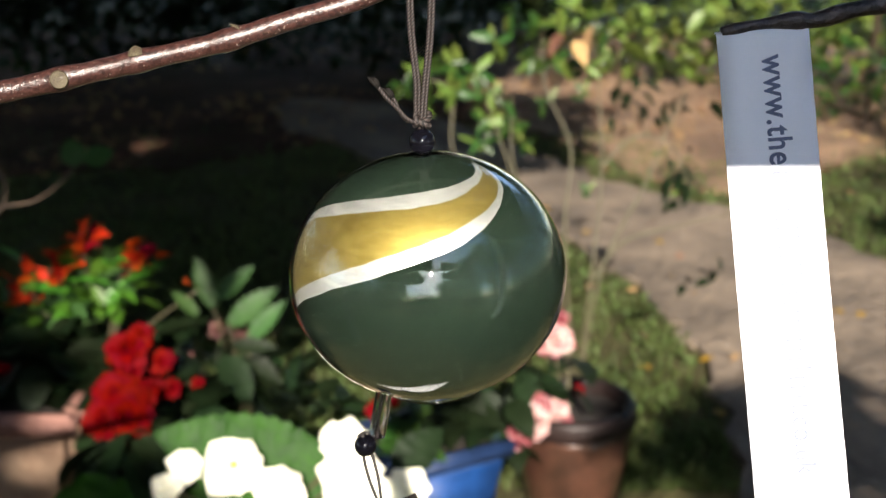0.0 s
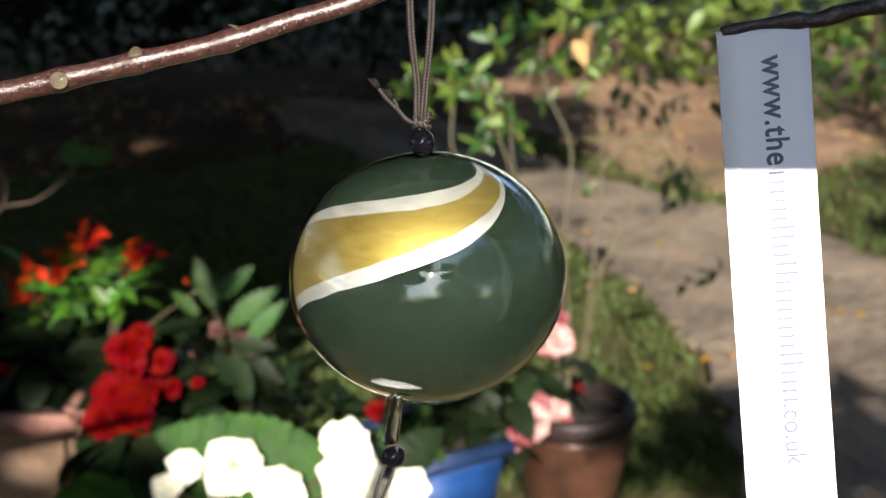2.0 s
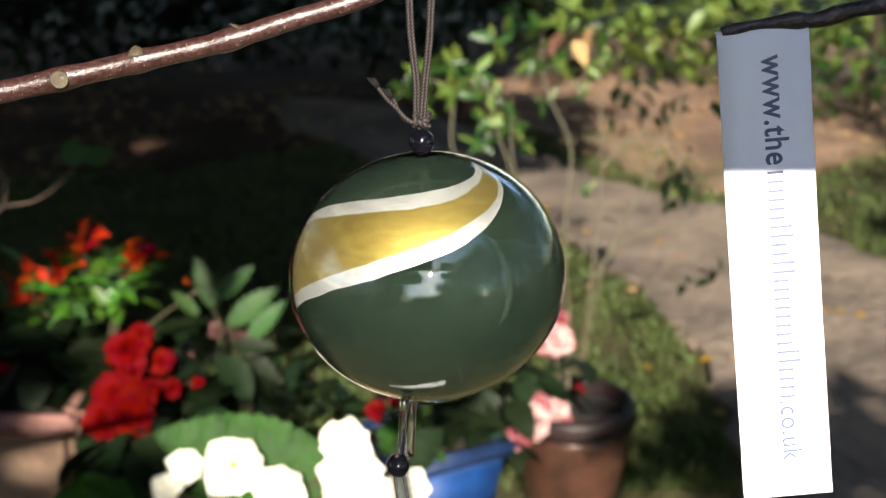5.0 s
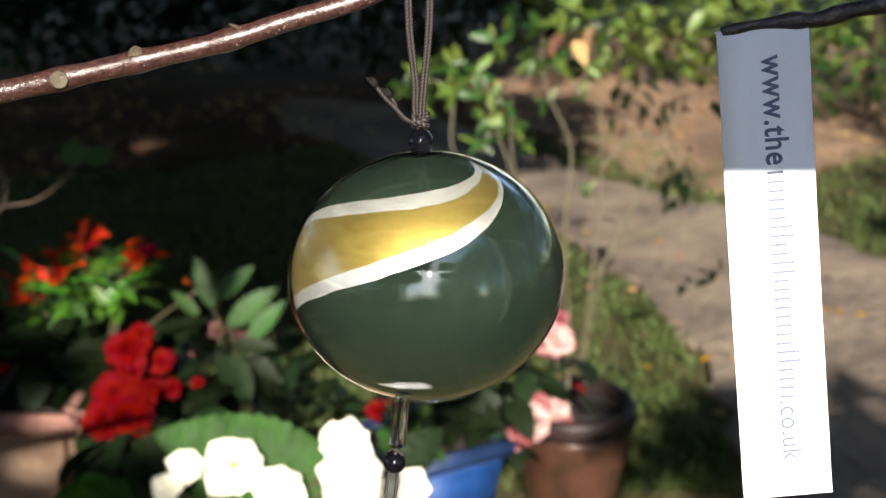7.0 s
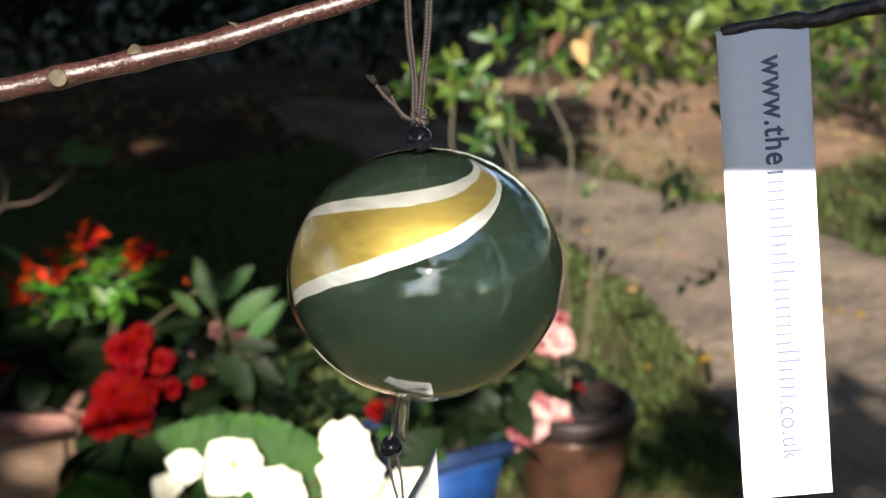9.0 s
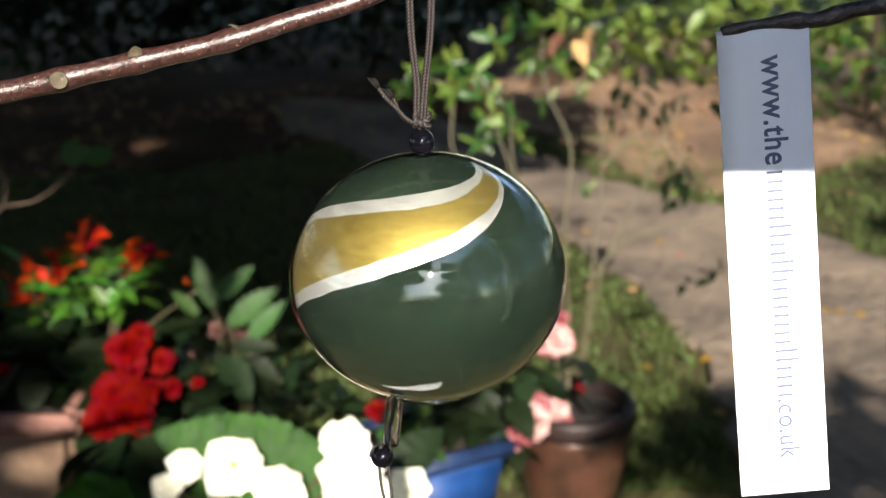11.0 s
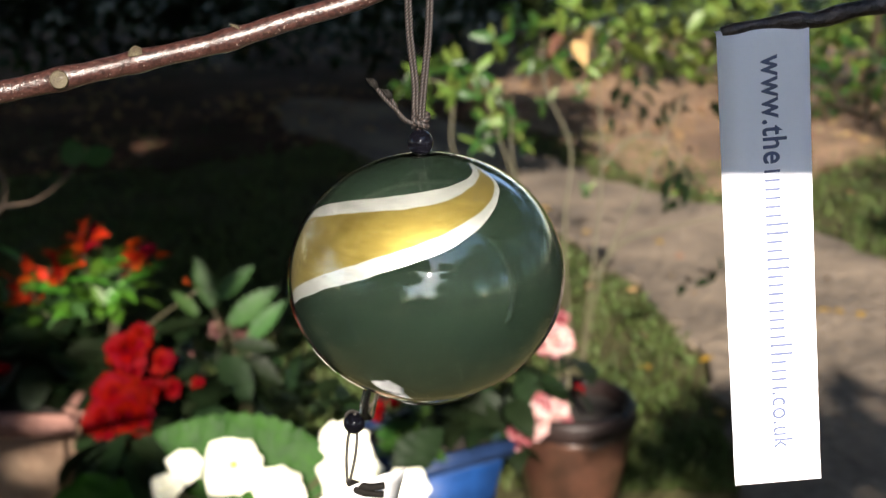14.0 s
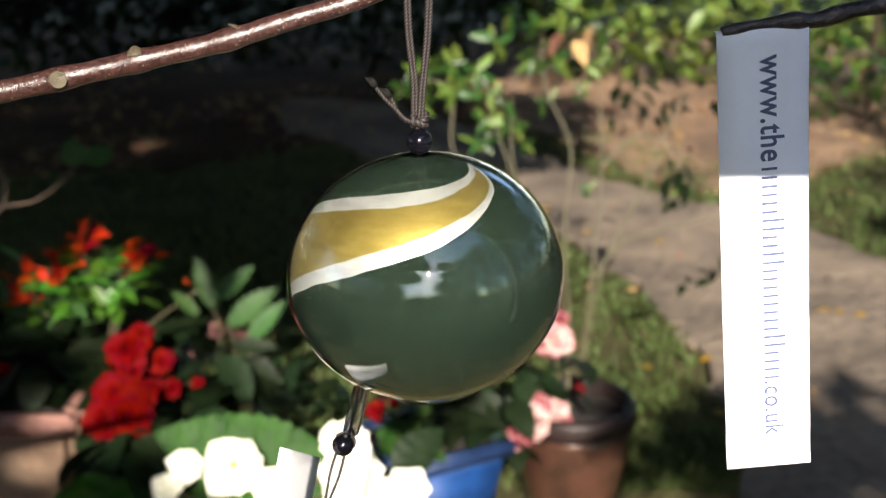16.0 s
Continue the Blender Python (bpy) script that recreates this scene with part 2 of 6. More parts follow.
def lathe_into(bm, profile, seg=40, at=(0, 0, 0)):
    """Turns (radius, height) pairs about the z axis."""
    rings = []
    for r, z in profile:
        if r < 1e-6:
            rings.append([bm.verts.new((at[0], at[1], at[2] + z))])
        else:
            rings.append([bm.verts.new((at[0] + r * math.cos(k * 2 * math.pi / seg), at[1] + r * math.sin(k * 2 * math.pi / seg), at[2] + z)) for k in range(seg)])
    for a, b in zip(rings, rings[1:]):
        for k in range(seg):
            q = [a[k % len(a)], a[(k + 1) % len(a)], b[(k + 1) % len(b)], b[k % len(b)]]
            q = list(dict.fromkeys(q))
            if len(q) > 2:
                bm.faces.new(q)
    bmesh.ops.recalc_face_normals(bm, faces=bm.faces)
    return bm


def smooth_line(pts, n=8):
    """A curve through pts, with n steps from point to point."""
    p = [Vector(q) for q in pts]
    d = [max((b - a).length, 1e-6) for a, b in zip(p, p[1:])]
    tan = []
    for i in range(len(p)):
        if i == 0:
            tan.append((p[1] - p[0]) / d[0])
        elif i == len(p) - 1:
            tan.append((p[-1] - p[-2]) / d[-1])
        else:
            a, b = (p[i] - p[i - 1]) / d[i - 1], (p[i + 1] - p[i]) / d[i]
            tan.append((a * d[i] + b * d[i - 1]) / (d[i] + d[i - 1]))
    out = []
    for i in range(len(p) - 1):
        for k in range(n):
            s = k / n
            out.append(p[i] * (2 * s ** 3 - 3 * s * s + 1) + tan[i] * d[i] * (s ** 3 - 2 * s * s + s) + p[i + 1] * (3 * s * s - 2 * s ** 3) + tan[i + 1] * d[i] * (s ** 3 - s * s))
    out.append(p[-1])
    return out


def leaf_into(bm, m, length, width, fold=0.25, droop=0.2, teeth=0.0, n=5, ruffle=0.0):
    """A folded, drooping leaf along +y from its stalk; m places it."""
    mid, left, right = [], [], []
    for i in range(n + 1):
        t = i / n
        w = width / 2 * math.sin(math.pi * min(1, t * 0.93 + 0.07)) ** 0.8 * (1 - 0.25 * t) if 0 < i < n else 0
        w *= 1 + teeth * (1 if i % 2 else -1)
        y, z = t * length, -droop * length * t * t
        mid.append(bm.verts.new(m @ Vector((0, y, z))))
        if 0 < i < n:
            wave = ruffle * w * math.sin(i * 1.9)
            left.append(bm.verts.new(m @ Vector((-w, y + 0.35 * ruffle * w, z + fold * w + wave))))
            right.append(bm.verts.new(m @ Vector((w, y + 0.35 * ruffle * w, z + fold * w - wave))))
    for s, flip in ((left, False), (right, True)):
        quads = [(mid[0], mid[1], s[0])] + [(mid[i], mid[i + 1], s[i], s[i - 1]) for i in range(1, n - 1)] + [(mid[n - 1], mid[n], s[n - 2])]
        for q in quads:
            bm.faces.new(q if flip else q[::-1])


def leaf_mesh(name, mat, length, width, fold=0.25, droop=0.2, teeth=0.0, n=5, ruffle=0.0):
    bm = bmesh.new()
    leaf_into(bm, Matrix(), length, width, fold, droop, teeth, n, ruffle)
    return mesh_of(bm, name, mat)


def aim(at, yaw, pitch, roll=0, size=1.0):
    """The place of a leaf or petal: it points along yaw (0: away from the camera's side), pitched up."""
    return Matrix.Translation(at) @ Euler((radians(pitch), radians(roll), radians(yaw)), "XYZ").to_matrix().to_4x4() @ Matrix.Diagonal((size, size, size, 1))


UPV = Vector((0, 0.29, 0.957))


def lay(at, turn, tip=0.0, tilt=0.0, size=1.0, back=0.0):
    """A leaf seen from its face: it points turn degrees clockwise from up, tip leans its point away, tilt turns it on its length."""
    y = Vector((math.sin(radians(turn)), 0, 0)) + UPV * math.cos(radians(turn))
    nrm = Vector((0, -0.957, 0.29))
    x = y.cross(nrm)
    rot = Matrix((x, y, nrm)).transposed().to_4x4()
    return Matrix.Translation(at) @ rot @ Euler((radians(-tip), radians(tilt), 0)).to_matrix().to_4x4() @ Matrix.Diagonal((size, size, size, 1))


def placed(name, mesh, parent, m):
    """One more object on a mesh, under parent, at m in parent's space."""
    ob = new(name, mesh)
    ob.parent = parent
    ob.matrix_local = m
    return ob


# ---- ground ----
def sheet(name, mat, outline, z, label, wob=0.0):
    bm = bmesh.new()
    pts = []
    for i, p in enumerate(outline):
        q = outline[(i + 1) % len(outline)]
        for k in range(6):
            t = k / 6
            pts.append((p[0] + (q[0] - p[0]) * t + random.uniform(-wob, wob), p[1] + (q[1] - p[1]) * t + random.uniform(-wob, wob)))
    low = [bm.verts.new((x, y, -0.02)) for x, y in pts]
    top = [bm.verts.new((x, y, z)) for x, y in pts]
    bm.faces.new(top)
    for i in range(len(pts)):
        j = (i + 1) % len(pts)
        bm.faces.new((low[i], low[j], top[j], top[i]))
    bmesh.ops.recalc_face_normals(bm, faces=bm.faces)
    return tagged(new(name, mesh_of(bm, name, mat, False)), label, kind="structure")


def ground():
    bm = bmesh.new()
    n = 60
    vs = [[None] * (n + 1) for _ in range(n + 1)]
    for i in range(n + 1):
        for j in range(n + 1):
            u, v = 2 * i / n - 1, 2 * j / n - 1
            x, y = 120 * u * abs(u) ** 2, 5 + 120 * v * abs(v) ** 2
            vs[i][j] = bm.verts.new((x, y, 0.02 * (noise.noise((x * 0.6, y * 0.6, 0)) - 0.6)))
    for i in range(n):
        for j in range(n):
            bm.faces.new((vs[i][j], vs[i + 1][j], vs[i + 1][j + 1], vs[i][j + 1]))
    tagged(new("ground", mesh_of(bm, "ground", GROUND)), "patchy garden lawn with bare earth", kind="structure")


PATH_EDGE = [(0.703, 2.457, 0.000), (0.795, 3.279, 0.000), (0.772, 3.949, -0.000), (0.529, 4.831, 0.000), (-0.066, 5.794, 0.000), (-0.582, 6.679, 0.000), (-0.973, 7.274, 0.000), (-1.154, 7.835, 0.000), (-1.020, 8.257, 0.000), (-0.354, 8.041, -0.000), (0.372, 6.784, 0.000), (0.786, 5.970, 0.000), (1.193, 5.450, 0.000), (1.590, 5.016, 0.000), (1.729, 4.524, 0.000), (2.020, 3.634, 0.000), (1.437, 2.457, 0.000)]
LITTER_EDGE = [(0.276, 7.736, 0.000), (0.824, 6.533, 0.000), (1.148, 5.771, 0.000), (1.459, 5.574, 0.000), (1.932, 6.092, 0.000), (2.479, 6.679, 0.000), (3.326, 7.736, 0.000), (4.303, 11.434, 0.000), (1.120, 11.231, 0.000), (0.506, 9.383, 0.000)]
BED_EDGE = [(-2.750, 5.852, 0.000), (-1.418, 6.156, 0.000), (-0.835, 6.679, 0.000), (0.421, 7.736, 0.000), (1.422, 6.286, 0.000), (2.039, 6.156, 0.000), (2.542, 6.861, 0.000), (4.283, 11.862, 0.000), (-5.922, 11.862, 0.000)]


def inside(x, y, poly):
    hit = False
    for i in range(len(poly)):
        (x0, y0), (x1, y1) = poly[i - 1][:2], poly[i][:2]
        if (y0 > y) != (y1 > y) and x < (x1 - x0) * (y - y0) / (y1 - y0) + x0:
            hit = not hit
    return hit


def grass():
    rnd = random.Random(4)
    bm = bmesh.new()
    done = 0
    while done < 26000:
        y = 2.7 + 4.5 * rnd.random() ** 1.5
        x = rnd.uniform(-0.45, 0.55) * y
        if inside(x, y, PATH_EDGE) or inside(x, y, BED_EDGE) and rnd.random() < 0.8:
            continue
        if noise.noise((x * 3, y * 3, 2)) < -0.15 and rnd.random() < 0.7:
            continue
        a, h, w = rnd.uniform(0, 6.28), rnd.uniform(0.015, 0.038), rnd.uniform(0.002, 0.0045)
        lean = rnd.uniform(0.2, 0.9) * h
        ca, sa = math.cos(a), math.sin(a)
        p = [bm.verts.new((x - sa * w, y + ca * w, -0.01)), bm.verts.new((x + sa * w, y - ca * w, -0.01)),
             bm.verts.new((x + ca * lean * 0.4 + sa * w * 0.7, y + sa * lean * 0.4 - ca * w * 0.7, h * 0.7)), bm.verts.new((x + ca * lean, y + sa * lean, h))]
        bm.faces.new((p[0], p[1], p[2]))
        bm.faces.new((p[0], p[2], p[3]))
        done += 1
    tagged(new("grass", mesh_of(bm, "grass", GRASS)), "short uneven green lawn grass", "grass", kind="stuff")


def litter():
    rnd = random.Random(9)
    bm = bmesh.new()
    for k in range(4755):
        if k < 4700:
            y = rnd.uniform(5.2, 12)
            x = rnd.uniform(-0.45, 0.42) * y
            if not inside(x, y, BED_EDGE) or noise.noise((x * 0.9, y * 0.7, 5)) < -0.05 - 0.25 * (x > 0.8):
                continue
        else:
            y = rnd.uniform(3, 6.5)
            x = rnd.uniform(-0.1, 0.42) * y
        s = rnd.uniform(0.03, 0.075)
        leaf_into(bm, aim((x, y, 0.015 + rnd.random() * 0.015), rnd.uniform(0, 360), rnd.uniform(-15, 25), rnd.uniform(-30, 30)), s, s * 0.6, 0.3, 0.2, 0, 3)
    tagged(new("leaf_litter", mesh_of(bm, "leaf_litter", LITTER)), "dry orange-brown fallen leaves on the earth", "fallen leaves", kind="stuff")
    me = leaf_mesh("fallen_leaf", YELLOW_LEAF, 0.055, 0.036, 0.25, 0.15)
    for at, yaw in (((1.341, 3.960, -0.000), 70), ((1.377, 3.938, 0.000), 30), ((0.845, 3.539, 0.000), 120), ((0.778, 3.105, 0.000), 10), ((0.630, 4.930, 0.000), 80), ((0.880, 4.831, 0.000), 200), ((0.631, 3.440, 0.000), 40), ((1.455, 3.949, -0.000), 140)):
        ob = new("fallen_leaf", me)
        ob.matrix_world = aim((at[0], at[1], 0.014), yaw, 4)
        tagged(ob, "single yellow leaf fallen on the path", "leaf", "fallen leaves")


# ---- branches ----
def branch():
    """The sunlit branch that bears the chime."""
    rnd = random.Random(2)
    root = thing("branch", (0, 0, 0), "thin glossy red-brown branch with pale bud scars", "branch")
    pts = smooth_line([(-0.7398, 0.3576, 1.2515), (-0.4029, 0.3604, 1.3289), (-0.2345, 0.3579, 1.3723), (-0.1310, 0.3578, 1.3890), (-0.1135, 0.3589, 1.3927), (-0.0909, 0.3607, 1.3976), (-0.0642, 0.3626, 1.4036), (-0.0441, 0.3645, 1.4096), (-0.0274, 0.3659, 1.4143), (-0.0040, 0.3708, 1.4235), (0.0199, 0.3815, 1.4323)], 14)
    radii = []
    for i, p in enumerate(pts):
        base = 0.0033 + max(0, -0.13 - p.x) * 0.012 - max(0, p.x + 0.13) * 0.004
        near = min((p - Vector(q)).length for q in ((-0.1135, 0.3589, 1.3927), (-0.0635, 0.3625, 1.4044), (-0.0909, 0.3607, 1.3986)))
        radii.append(base * (1 + 0.02 * math.sin(i * 0.9) + rnd.uniform(-0.012, 0.012) + 0.16 * math.exp(-(near / 0.004) ** 2)))
    part("bark", tube(pts, radii, 20), BARK, root)
    for at, r in (((-0.1124, 0.3554, 1.3931), 0.0028),):
        bm = lathe_into(bmesh.new(), [(0, 0.0004), (r * 0.18, 0.0009), (r * 0.34, 0.0002), (r * 0.5, 0.0010), (r * 0.64, 0.0004), (r * 0.8, 0.0013), (r * 0.92, 0.0010), (r, -0.0006), (r * 0.9, -0.002)], 20)
        bmesh.ops.transform(bm, matrix=look(at, (Vector(at) * 2 - Vector((0, 0, 1.45)))) @ pose(0, 0, 0, 0, 0, 0), verts=bm.verts)
        part("bud_scar", bm, SCAR, root, "pale round bud scar")
    # Pale bark pores, with extra ones painted in as glints on the bark.
    bm = bmesh.new()
    for _ in range(420):
        i = rnd.randrange(28, len(pts) - 14)
        q = pts[i].lerp(pts[i + 1], rnd.random())
        d = (pts[i + 1] - pts[i]).normalized()
        side = Euler((0, 0, 0)).to_matrix() @ (d.orthogonal().normalized())
        side.rotate(Matrix.Rotation(rnd.uniform(0, 6.28), 3, d))
        c = q + side * radii[i] * 0.99
        up = d.cross(side)
        s = rnd.uniform(0.00010, 0.00026)
        ring = [bm.verts.new(c + (up * math.cos(k * 1.047) * 1.6 + d * math.sin(k * 1.047)) * s) for k in range(6)]
        tip = bm.verts.new(c + side * s * 0.7)
        for k in range(6):
            bm.faces.new((ring[k], ring[(k + 1) % 6], tip))
    tagged(part("lenticels_and_glints", bm, LENTICEL_GLINT, root, "tiny pale bark specks, some standing in for glints"), kind="stuff")
    for a, b in (((-0.0903, 0.3601, 1.4000), (-0.0907, 0.3598, 1.4024)), ((-0.0608, 0.3633, 1.4069), (-0.0602, 0.3636, 1.4079))):
        part("bud", tube(smooth_line([a, (Vector(a) + Vector(b)) / 2, b], 3), [0.0030, 0.0029, 0.0026, 0.0021, 0.0016, 0.0011, 0.0004], 8), SCAR, root, "small dry bud")
    return root


def side_twig():
    root = thing("twig", (0, 0, 0), "dark shaded twig with a cut end", "twig")
    pts = smooth_line([(0.0701, 0.3095, 1.4124), (0.0778, 0.3100, 1.4141), (0.0878, 0.3104, 1.4152), (0.0935, 0.3105, 1.4154), (0.1020, 0.3111, 1.4176), (0.1138, 0.3128, 1.4196), (0.1435, 0.3278, 1.4276), (0.3035, 0.3805, 1.4632), (0.8200, 0.4293, 1.4860)], 8)
    n = len(pts)
    part("bark", tube(pts, [0.85 * (0.0016 + 0.0013 * min(1, i / 40) + 0.0008 * math.exp(-((i - 19) / 4) ** 2) + 0.0003 * math.sin(i * 0.5)) for i in range(n)], 14), BARK_DARK, root)
    return root


# ---- hanging paper label ----
LABEL_W, LABEL_L = 0.02745, 0.1415


def label_strip():
    root = thing("hanging_label", (0, 0, 0), "long white paper label printed with navy letters, hung from a twig", "label")
    bm = bmesh.new()
    n = 40
    rnd = random.Random(3)
    rows = []
    for i in range(n + 1):
        z = -LABEL_L * i / n
        bow = 0.0012 * math.sin(math.pi * i / n)
        j = rnd.uniform(-0.00006, 0.00006)
        rows.append([bm.verts.new((-LABEL_W / 2 + LABEL_W * k / 4 + j, bow, z)) for k in range(5)])
    top = []
    for k in range(5):
        top.append(rows[0][k])
    over = [[bm.verts.new((v.co.x, y, z)) for v in top] for y, z in ((0.0006, 0.0010), (0.0016, 0.0016), (0.0028, 0.0014))]
    grid = over[::-1] + rows
    for a, b in zip(grid, grid[1:]):
        for k in range(4):
            bm.faces.new((a[k], b[k], b[k + 1], a[k + 1]))
    paper = part("paper", bm, PAPER, root, smooth=True)
    sol = paper.modifiers.new("thickness", "SOLIDIFY")
    sol.thickness, sol.offset = 0.00022, 0
    # the printing runs down the strip
    X = 0.0

    def lettering(text, size, weight):
        c = bpy.data.curves.new("letter", "FONT")
        c.body, c.size, c.extrude, c.offset, c.space_character = text, size, 0.00002, weight, 1.08
        ob = new("letter", c)
        bpy.context.view_layer.update()
        wide = ob.dimensions.x
        me = bpy.data.meshes.new_from_object(ob.evaluated_get(bpy.context.evaluated_depsgraph_get()))
        bpy.data.objects.remove(ob)
        left = min(v.co.x for v in me.vertices)
        return me, wide, left

    def word(text, start, size, weight=0.00014):
        total = start
        for i, ch in enumerate(text):
            me, wide, left = lettering(ch, size, weight)
            whole = lettering(text[:i + 1], size, weight)
            at = start + whole[1] - wide
            total = at + wide
            for v in me.vertices:
                along, across = at + v.co.x - left, v.co.y * 1.22
                v.co = (LETTER_X + across, 0.0012 * math.sin(math.pi * along / LABEL_L) - 0.0003 - v.co.z, -along)
            me.materials.clear()
            me.materials.append(INK)
            ob = new("letter", me)
            ob.parent = root
        return total

    LETTER_X = -0.0008
    pos = word("www.the", 0.0064, 0.0083)
    # the shop's name is kept as plain upright bars of the letters' height
    for strokes, tall in ((3, 1), (1, 1), (2, 1), (2, 1.45), (2, 1), (2, 1.45), (1, 1), (3, 1), (2, 1), (2, 1), (2, 1.45), (2, 1), (2, 1)):
        pos += 0.0020
        for _ in range(strokes):
            bar = bmesh.new()
            q = [bar.verts.new((LETTER_X + l, 0.0012 * math.sin(math.pi * v / LABEL_L) - 0.0003, -v)) for v, l in ((pos, 0.0), (pos + 0.0008, 0.0), (pos + 0.0008, 0.0048 * tall), (pos, 0.0048 * tall))]
            bar.faces.new(q)
            part("printed_bar", bar, INK, root, "plain navy printed mark", False)
            pos += 0.0028
        pos -= 0.0021
    word(".co.uk", pos + 0.001, 0.0072, 0.00003)
    for ob in root.children:
        ob.data.transform(Matrix.Scale(0.85, 4))
    return root


# ---- the glass wind chime ----
def strand_into(bm, pts, r, wide=1.6):
    """A cord plaited of four thin yarns that wind round one another."""
    line = smooth_line(pts, 10)
    fine = []
    for a, b in zip(line, line[1:]):
        n = max(2, int((b - a).length / 0.00016))
        for k in range(n):
            fine.append(a.lerp(b, k / n))
    along = [0.0]
    for a, b in zip(fine, fine[1:]):
        along.append(along[-1] + (b - a).length)
    for yarn in range(4):
        way = []
        for i, q in enumerate(fine):
            d = (fine[min(i + 1, len(fine) - 1)] - fine[max(i - 1, 0)]).normalized()
            u = d.cross(Vector((0.1, 1, 0.05))).normalized()
            w = d.cross(u)
            a = yarn * math.pi / 2 + along[i] / (r * 3.4) * 2 * math.pi
            way.append(q + (u * math.cos(a) + w * math.sin(a)) * r * 0.58)
        before = len(bm.faces)
        tube_into(bm, way, r * 0.46, 6)
        for f in list(bm.faces)[before:]:
            f.material_index = yarn % 2


def wind_chime():
    root = thing("wind_chime", (0, 0, 0), "round dark green glass wind chime with gold swirl on brown cord", "wind chime")
    # the ball: origin at its top, hole at the bottom
    hole = 0.030
    prof = []
    a0 = math.asin(0.0035 / BALL_A)
    a1 = math.pi - math.asin(hole / 2 / BALL_A)
    for i in range(57):
        a = a0 + (a1 - a0) * i / 56
        prof.append((BALL_A * math.sin(a), BALL_B * math.cos(a) - BALL_B))
    inner = [((r - 0.0022) if r > 0.004 else r * 0.6, (z + BALL_B) * 0.95 - BALL_B) for r, z in prof[::-1]]
    shell_in = [(r * (1 - 0.0009 / BALL_A), (z + BALL_B) * (1 - 0.0009 / BALL_B) - BALL_B) for r, z in prof[::-1]]
    ball = part("glass_ball", lathe_into(bmesh.new(), prof + shell_in + prof[:1], 128), GLASS, root, "clear blown glass globe")
    ball.visible_shadow = False
    lining = [(r * (1 - 0.0011 / BALL_A), (z + BALL_B) * (1 - 0.0011 / BALL_B) - BALL_B) for r, z in prof]
    part("paint_lining", lathe_into(bmesh.new(), lining + inner + lining[:1], 128), PAINT, ball, "dark green paint with silver-edged gold swirl")
    # ground rim of clear glass round the hole
    rr, rz = prof[-1]
    ring = []
    for k in range(9):
        a = k * 2 * math.pi / 8
        ring.append((rr - 0.0004 + 0.0011 * math.cos(a), rz - 0.0006 + 0.0010 * math.sin(a)))
    part("rim", lathe_into(bmesh.new(), ring, 64), GLASS, ball, "clear ground glass rim")
    # bead on top
    br = 0.0039
    bead = part("bead", lathe_into(bmesh.new(), [(0.0009, br), *[(br * math.sin(a), br * math.cos(a)) for a in [0.25 + k * (math.pi - 0.5) / 14 for k in range(15)]], (0.0009, -br)], 28, (0, 0, 0.0037)), BEAD, root, "polished black bead")
    # hanging loop
    for pts in ([(0, 0, 0.0076), (-0.0012, 0, 0.0115), (-0.0014, 0.0003, 0.020), (-0.0030, 0.0006, 0.036), (-0.0034, 0.0012, 0.060)],
                [(0, 0.0004, 0.0076), (0.0003, -0.0004, 0.0115), (0.0010, -0.0003, 0.020), (0.0024, 0, 0.034), (0.0032, 0.0012, 0.060)]):
        for off in (-0.0005, 0.0005):
            bm = bmesh.new()
            strand_into(bm, [(x + off, y + off * 0.4, z) for x, y, z in pts], 0.00062)
            part("cord", bm, CORD, root)
    kn = bmesh.new()
    strand_into(kn, [(-0.0022, 0.0004, 0.0085), (-0.0010, -0.0018, 0.0098), (0.0016, -0.0016, 0.0106), (0.0022, 0.0008, 0.0118), (0.0004, 0.0020, 0.0124), (-0.0018, 0.0004, 0.0116), (-0.0010, -0.0020, 0.0102), (0.0014, -0.0018, 0.0090), (0.0018, 0.0012, 0.0086), (-0.0006, 0.0016, 0.0092)], 0.0009)
    part("knot", kn, CORD, root, "tight cord knot")
    for pts in ([(-0.0006, -0.0008, 0.0092), (-0.0040, -0.0016, 0.0106), (-0.0072, -0.0018, 0.0140), (-0.0108, -0.0016, 0.0176), (-0.0134, -0.0016, 0.0212)],
                [(-0.0010, 0.0006, 0.0094), (-0.0044, -0.0004, 0.0102), (-0.0068, -0.0004, 0.0130), (-0.0080, -0.0004, 0.0160), (-0.0093, -0.0002, 0.0178)]):
        bm = bmesh.new()
        strand_into(bm, pts, 0.00066)
        tail = part("cord_tail", bm, CORD, root, "loose cord end")
        fr = bmesh.new()
        e = Vector(pts[-1])
        d = (e - Vector(pts[-2])).normalized()
        for k in range(6):
            s = Vector((math.sin(k * 2.4), math.cos(k * 2.4), 0.3 * math.sin(k))) * 0.0008
            tube_into(fr, [e - d * 0.001 + s * 0.4, e + d * 0.0008 + s, e + d * 0.0022 + s * 1.4], [0.0006, 0.0007, 0.0002], 6)
        part("frayed_end", fr, CORD_END, tail, "frayed black cord end")
    # glass tube clapper: origin at the ball's top
    L = 0.0940
    rod = bmesh.new()
    lathe_into(rod, [(0.0026, -L), (0.0027, -L + 0.0004), (0.0027, -0.046), (0.0024, -0.0455), (0.0020, -0.046), (0.0020, -L + 0.0004), (0.0021, -L), (0.0026, -L)], 24)
    clapper = part("clapper_tube", rod, GLASS, root, "clear glass clapper tube")
    inner_cord = bmesh.new()
    strand_into(inner_cord, [(0, 0, -0.001), (0.0002, 0, -0.03), (-0.0003, 0, -0.06), (0.0003, 0, -L + 0.004), (0, 0, -L - 0.001)], 0.0006)
    part("clapper_cord", inner_cord, CORD, clapper, "cord through the tube")
